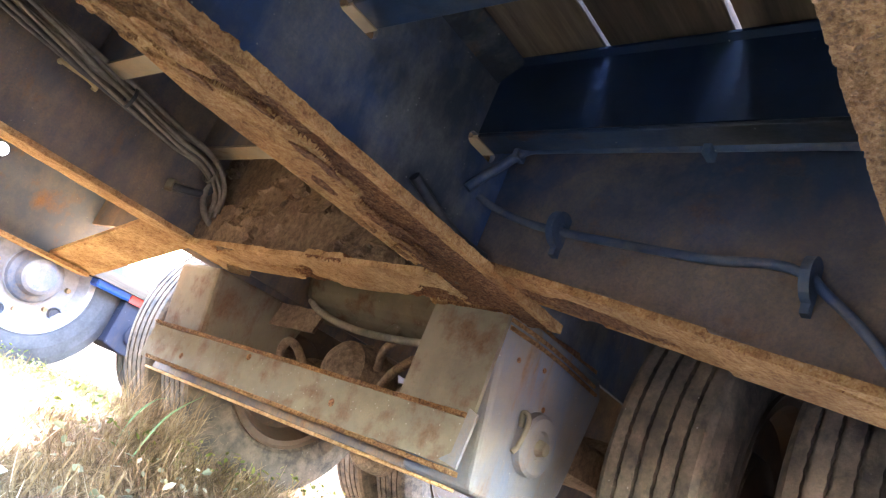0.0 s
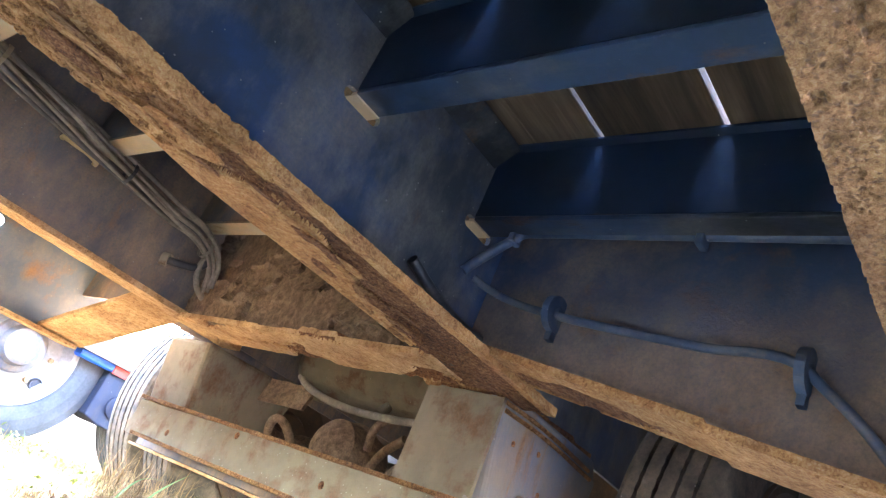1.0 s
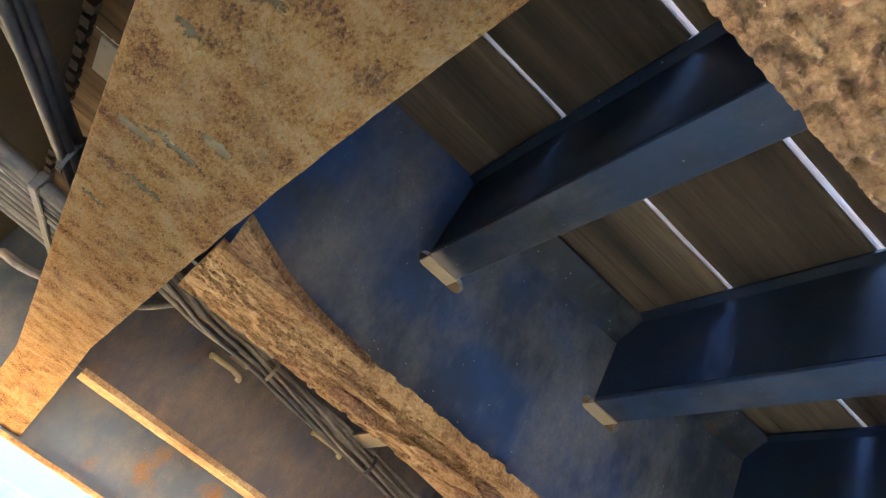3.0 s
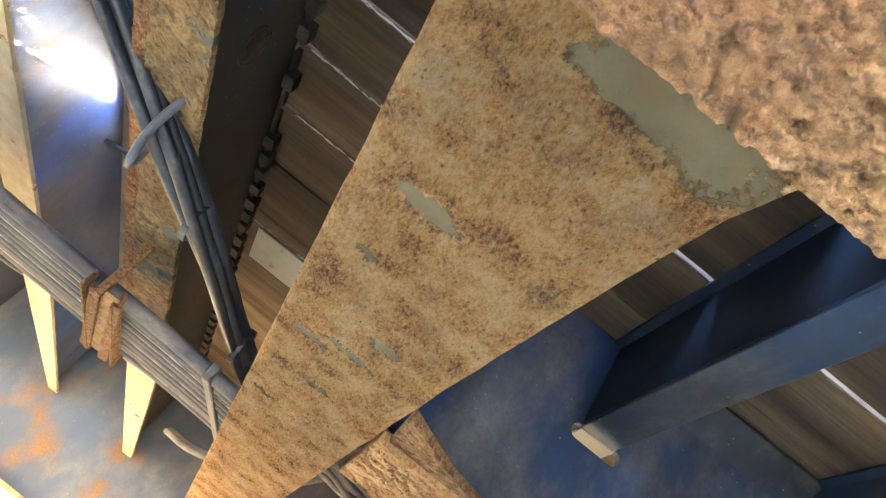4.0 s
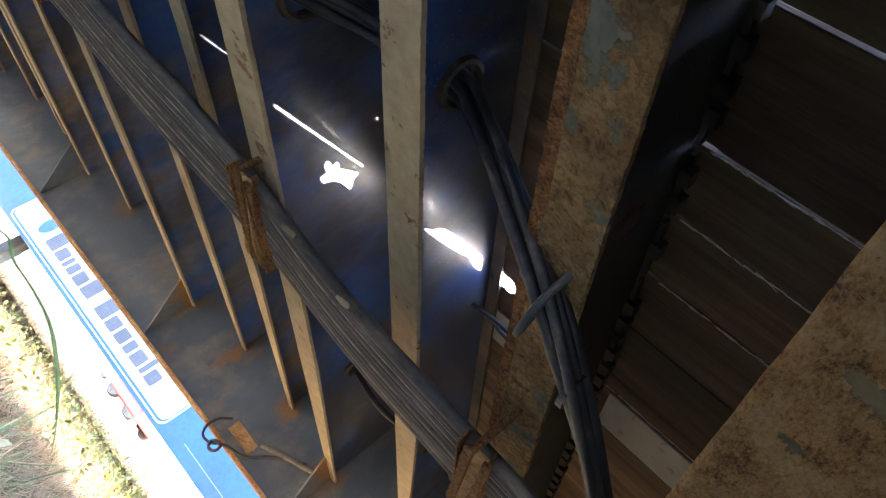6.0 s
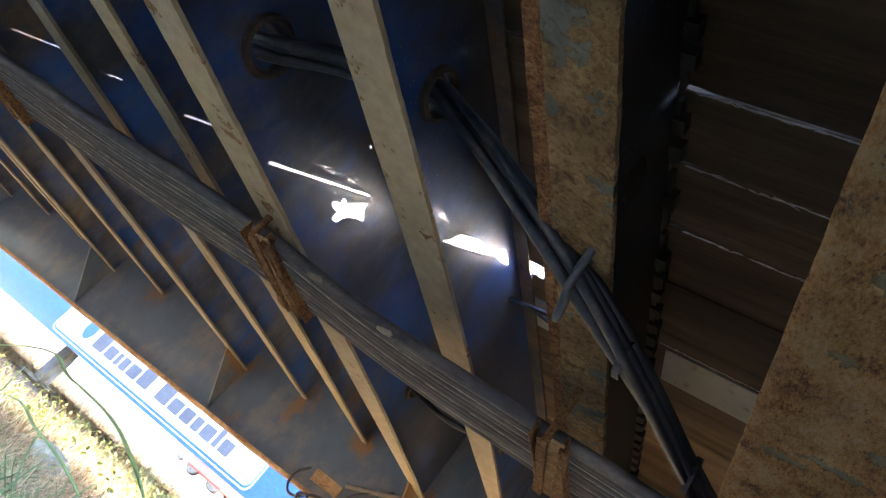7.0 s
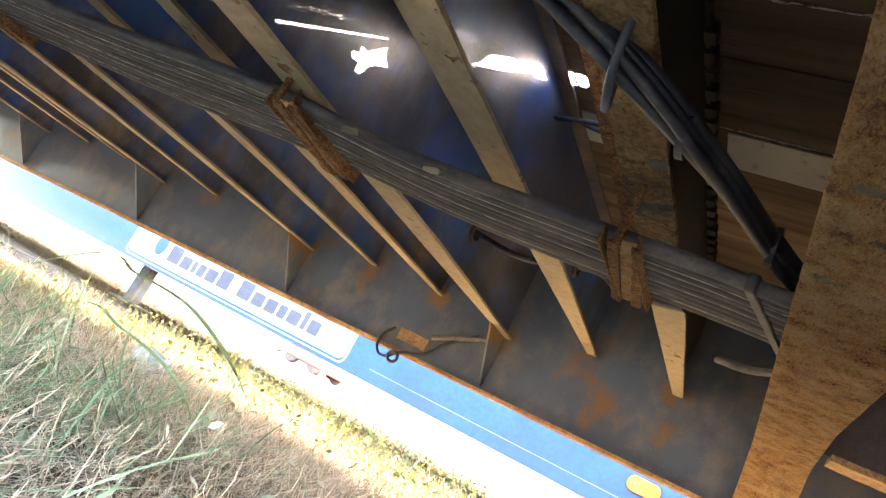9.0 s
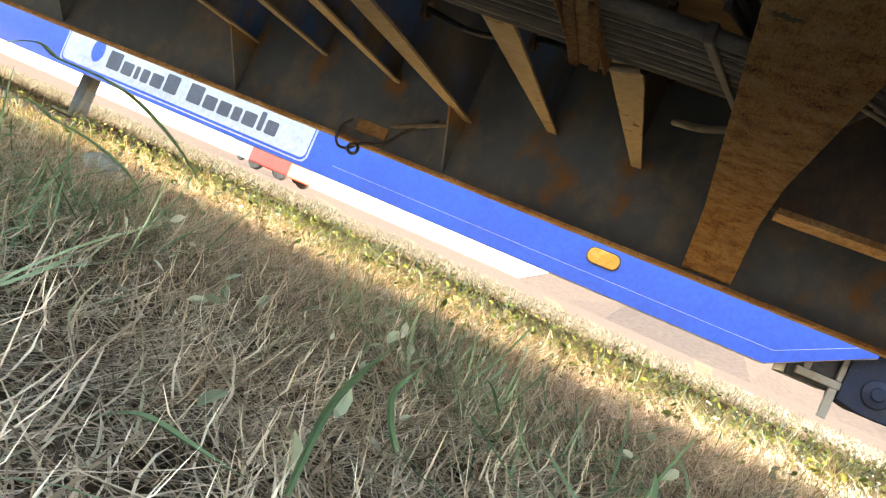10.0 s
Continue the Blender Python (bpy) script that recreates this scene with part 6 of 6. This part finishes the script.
def blades(name, label, n, xr, yr, length, width, tilt, curl, base, material, seed, keep=None, seg=3, lay=None, spread=0.8):
    """Bent, tapering blades: each starts at the ground, leans by tilt and bends by curl (radians, mean and spread); lay(x, y) is the heading that most share."""
    g = np.random.default_rng(seed)
    x, y = g.uniform(*xr, n), g.uniform(*yr, n)
    if keep is not None:
        k = keep(x, y, g)
        x, y = x[k], y[k]
        n = len(x)
    L = g.uniform(*length, n)
    W = g.uniform(*width, n)
    head = g.uniform(0, 2 * np.pi, n) if lay is None else lay(x, y) + g.normal(0, spread, n)
    t0 = np.abs(g.normal(*tilt, n))
    c = g.normal(*curl, n)
    sway = g.normal(0, 0.8, n)
    z = g.uniform(*base, n)
    p = np.stack([x, y, z], 1)
    verts, up = [], t0.copy()
    for s in range(seg + 1):
        d = np.stack([np.cos(head) * np.sin(up), np.sin(head) * np.sin(up), np.cos(up)], 1)
        side = np.stack([-np.sin(head), np.cos(head), np.zeros(n)], 1) * (W * (1 - 0.25 * s / seg))[:, None] / 2
        if s < seg:
            verts += [p - side, p + side]
        else:
            verts += [p]
        p = p + d * (L / seg)[:, None]
        p[:, 2] = np.maximum(p[:, 2], 0.004)
        up, head = up + c / seg, head + sway / seg
    V = np.stack(verts, 1)
    k = V.shape[1]
    off = (np.arange(n) * k)[:, None]
    faces = []
    for s in range(seg - 1):
        faces.append(off + np.array([[2 * s, 2 * s + 1, 2 * s + 3, 2 * s + 2]]))
    tri = off + np.array([[2 * seg - 2, 2 * seg - 1, 2 * seg]])
    me = bpy.data.meshes.new(name)
    quads = np.concatenate(faces) if faces else np.zeros((0, 4), int)
    me.from_pydata(V.reshape(-1, 3).tolist(), [], quads.tolist() + tri.tolist())
    me.materials.append(material)
    return tagged(new(name, me), label, "grass", kind="stuff")


def clear_of_eye(x, y, g):
    return ((x + 0.2) ** 2 + (y - 0.02) ** 2 > 0.30 ** 2) & ~((np.abs(x - 1.82) < 0.3) & (y > 0.15) & (y < 0.75))


def patchy(x, y, g):
    f = np.sin(x * 2.3 + 1.0) * np.sin(y * 2.9 + x) + np.sin(x * 5.1 + y * 3.3) * 0.5
    return clear_of_eye(x, y, g) & (f + g.uniform(-1, 1, len(x)) > 0.15)


def tufts(x, y, g):
    f = np.sin(x * 5.3 + 2 * np.sin(y * 2.1)) * np.sin(y * 6.1 + 1.7 * np.sin(x * 1.9)) + 0.5 * np.sin(x * 13.1 + y * 9.7)
    return f + g.uniform(-0.35, 0.35, len(x)) > 0.55


def sparse(x, y, g):
    """Denser towards the front end of the trailer, thin elsewhere."""
    f = np.sin(x * 3.1 + 0.6) * np.sin(y * 3.7 + x) + 0.6 * np.sin(x * 7.3 + y * 4.1)
    return clear_of_eye(x, y, g) & (f - 0.5 * (x + 0.9) - 0.7 * (y - 0.6) + g.uniform(-0.8, 0.8, len(x)) > 0.10)


def clumped(x, y, g):
    f = np.sin(x * 23 + 3 * np.sin(y * 9)) * np.sin(y * 27 + 3 * np.sin(x * 11)) + 0.7 * np.sin(x * 51 + y * 43) * np.sin(y * 57 - x * 13)
    return clear_of_eye(x, y, g) & (f + g.uniform(-0.9, 0.9, len(x)) > -0.35)


def swirl(x, y):
    """The way in which trampled stalks lie."""
    return 2.2 * np.sin(x * 2.6 + 1.3 * np.sin(y * 3.1)) + 1.7 * np.sin(y * 4.3 + x * 1.7) + 0.6


NEAR_X, NEAR_Y = (-3.2, 2.3), (0.12, 4.2)
blades("straw", "tangled dry straw-coloured grass lying flat", 64000, (-2.2, 0.35), (0.12, 2.1), (0.04, 0.13), (0.0010, 0.0026), (1.42, 0.22), (0.1, 0.9), (0.0, 0.05), STRAW, 3, clumped, 3, swirl, 1.4)
blades("fine_straw", "fine grey thatch between the stalks", 50000, (-2.4, 0.75), (0.12, 2.1), (0.02, 0.07), (0.0007, 0.0016), (1.35, 0.3), (0.1, 0.9), (0.0, 0.035), STRAW_GREY, 31, clear_of_eye)
blades("top_straw", "pale dry stalks lying on top", 9000, (-2.4, 0.35), (0.55, 2.3), (0.05, 0.14), (0.0010, 0.0021), (1.40, 0.16), (0.05, 0.5), (0.03, 0.07), STRAW_PALE, 21, clumped, 3, swirl, 1.1)
blades("wheel_straw", "dry grass in front of the wheels, coloured darker against overexposure", 40000, (0.35, 1.7), (0.12, 2.5), (0.04, 0.14), (0.0012, 0.0030), (1.42, 0.2), (0.1, 0.8), (0.0, 0.05), STRAW_DULL, 32, clear_of_eye, 3, swirl, 0.8)
blades("outer_straw", "dry grass under the trailer's wheels", 9000, (1.7, 3.4), (0.12, 2.6), (0.05, 0.16), (0.0016, 0.0036), (1.3, 0.2), (0.15, 0.7), (0.0, 0.05), STRAW_DULL, 33, clear_of_eye)
blades("strip_straw", "golden dry grass in the sunlit strip, coloured darker against overexposure", 44000, NEAR_X, (1.7, 4.2), (0.04, 0.15), (0.0014, 0.0036), (1.36, 0.22), (0.1, 0.8), (0.0, 0.05), STRAW_GOLD, 14, None, 3, swirl, 0.9)
blades("dry_grass", "dry bent grass stalks", 3600, NEAR_X, (0.12, 2.8), (0.06, 0.16), (0.0010, 0.0022), (1.1, 0.3), (0.6, 0.6), (0.0, 0.03), STRAW, 4, clear_of_eye)
blades("green_grass", "green grass blades among dry straw", 24000, (-2.6, 1.0), (0.12, 2.2), (0.05, 0.15), (0.0012, 0.0030), (1.15, 0.35), (0.5, 0.8), (0.0, 0.045), GREEN, 5, sparse, 4)
blades("broad_green_grass", "broad bluish green grass blades", 1700, (-1.9, 0.3), (0.28, 1.3), (0.12, 0.26), (0.0030, 0.0052), (1.12, 0.22), (0.5, 0.5), (0.0, 0.05), GREEN, 25, sparse, 7)
blades("strip_weeds", "yellow-green weeds in the sunlit strip", 17000, NEAR_X, (1.75, 4.4), (0.04, 0.13), (0.0014, 0.0034), (0.95, 0.4), (0.8, 0.9), (0.0, 0.03), GREEN_YELLOW, 15, patchy)
blades("weed_tufts", "bright green grass tufts in the sun", 4200, (-3.2, 2.4), (2.2, 3.9), (0.08, 0.20), (0.0018, 0.0036), (0.7, 0.3), (1.1, 0.7), (0.0, 0.02), GREEN, 28, tufts, 6)
blades("twigs", "thin dark dry weed stems", 700, (-3.2, 2.4), (1.9, 4.1), (0.10, 0.24), (0.0010, 0.0018), (0.8, 0.35), (0.3, 0.9), (0.0, 0.02), TWIG, 29, patchy, 5)
blades("upright_weeds", "upright dark green weeds along the far rail", 1500, (-4.5, 2.6), (2.3, 4.3), (0.08, 0.20), (0.0018, 0.0036), (0.55, 0.35), (0.9, 0.8), (0.0, 0.02), GREEN_FAR, 26, tufts, 4)
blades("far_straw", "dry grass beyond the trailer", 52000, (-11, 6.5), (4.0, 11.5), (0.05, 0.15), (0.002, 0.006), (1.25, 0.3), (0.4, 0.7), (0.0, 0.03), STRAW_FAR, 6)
blades("far_green_grass", "green weeds beyond the trailer", 17000, (-11, 6.5), (4.0, 11.5), (0.05, 0.16), (0.002, 0.005), (0.9, 0.4), (0.8, 0.8), (0.0, 0.02), GREEN_FAR, 7, tufts, 4)
# both fields lie out of view; their pale straw reflects light onto the underside
blades("near_straw", "unseen dry grass beside the trailer, thickened to bounce light", 42000, (-5, 4), (-3.5, 0.15), (0.08, 0.20), (0.003, 0.007), (1.3, 0.2), (0.2, 0.6), (0.0, 0.03), STRAW, 8, clear_of_eye)
blades("bounce_straw", "unseen pale dry grass added to bounce light under the trailer", 60000, (-11, 10), (-14, -3.5), (0.12, 0.30), (0.012, 0.022), (1.4, 0.15), (0.1, 0.5), (0.0, 0.03), STRAW, 34)


def hay_keep(x, y, g):
    return ((x - 1.20) / 0.13) ** 2 + ((y - 2.08) / 0.15) ** 2 < 1


blades("hay_clump", "clump of dry hay caught in front of the wheel", 2600, (1.05, 1.35), (1.92, 2.24), (0.08, 0.18), (0.0012, 0.0028), (1.1, 0.5), (0.5, 0.9), (0.0, 0.15), STRAW_DULL, 9, hay_keep)


def leafy(name, label, n, xr, yr, size, z, material, seed):
    """Small oval leaves at odd angles."""
    g = np.random.default_rng(seed)
    V, Fc = [], []
    for i in range(n):
        c = Vector((g.uniform(*xr), g.uniform(*yr), g.uniform(*z)))
        if (c.x + 0.2) ** 2 + c.y ** 2 < 0.16:
            continue
        s = g.uniform(*size)
        m = Euler((g.normal(0.5, 0.6), g.normal(0, 0.5), g.uniform(0, 6.3))).to_matrix()
        k = len(V)
        for a, b, h in ((-1, 0, 0), (-0.5, 0.42, 0.10), (0.3, 0.45, 0.12), (1, 0, 0), (0.3, -0.45, 0.12), (-0.5, -0.42, 0.10), (0, 0, -0.02)):
            V.append(c + m @ Vector((a * s, b * s, h * s)))
        Fc += [(k + 6, k + j, k + (j + 1) % 6) for j in range(6)]
    me = bpy.data.meshes.new(name)
    me.from_pydata([tuple(v) for v in V], [], Fc)
    me.materials.append(material)
    return tagged(new(name, me), label, "leaves", kind="stuff")


leafy("weed_leaves", "pale grey-green weed leaves", 650, (-2.2, 1.2), (0.45, 2.6), (0.006, 0.017), (0.04, 0.095), LEAF, 12)
leafy("yellow_leaves", "sunlit yellow-green weed leaves", 6500, (-3.0, 2.2), (1.85, 4.2), (0.005, 0.014), (0.03, 0.13), LEAF_YELLOW, 13)

# long blades close to the eye
def ribbon(name, pts, width, material, parent, label=""):
    """A long grass leaf: folded along its midrib, tapering to its tip."""
    cu = [Vector(p) for p in pts]
    fine = []
    for k in range(len(cu) - 1):
        p0, p1, p2, p3 = cu[max(0, k - 1)], cu[k], cu[k + 1], cu[min(len(cu) - 1, k + 2)]
        for j in range(6):
            t = j / 6
            fine.append(0.5 * ((2 * p1) + (p2 - p0) * t + (2 * p0 - 5 * p1 + 4 * p2 - p3) * t * t + (3 * p1 - p0 - 3 * p2 + p3) * t ** 3))
    fine.append(cu[-1])
    bm = bmesh.new()
    rows = []
    for k, p in enumerate(fine):
        d = (fine[min(k + 1, len(fine) - 1)] - fine[max(k - 1, 0)]).normalized()
        side = d.cross(Vector((0.2, -0.4, 0.9))).normalized()
        u = k / (len(fine) - 1)
        w = 0.5 * width * (0.6 + 0.4 * min(1.0, u * 4)) * (1 - step(0.55, 1.02, u))
        up = side.cross(d) * (0.35 * w)
        rows.append([bm.verts.new(q) for q in (p - side * w + up, p, p + side * w + up)])
    for r0, r1 in zip(rows, rows[1:]):
        for k in (0, 1):
            bm.faces.new((r0[k], r0[k + 1], r1[k + 1], r1[k]))
    return part(name, bm, material, parent, label)


stems = thing("tall_grass", "long arching green grass blades", "grass")
for pts, w in LONG_BLADES:
    ribbon("grass_blade", pts, w, GREEN_LONG, stems)
bm = bmesh.new()
bmesh.ops.create_icosphere(bm, subdivisions=3, radius=0.06)
for v in bm.verts:
    v.co *= 1 + 0.3 * nz(v.co.x * 20, v.co.y * 20, v.co.z * 20)
    v.co.z *= 0.6
st = tagged(part("stone", bm, STONE), "grey-blue stone lying in the grass", "stone")
st.location = (-1.84, 1.70, 0.055)
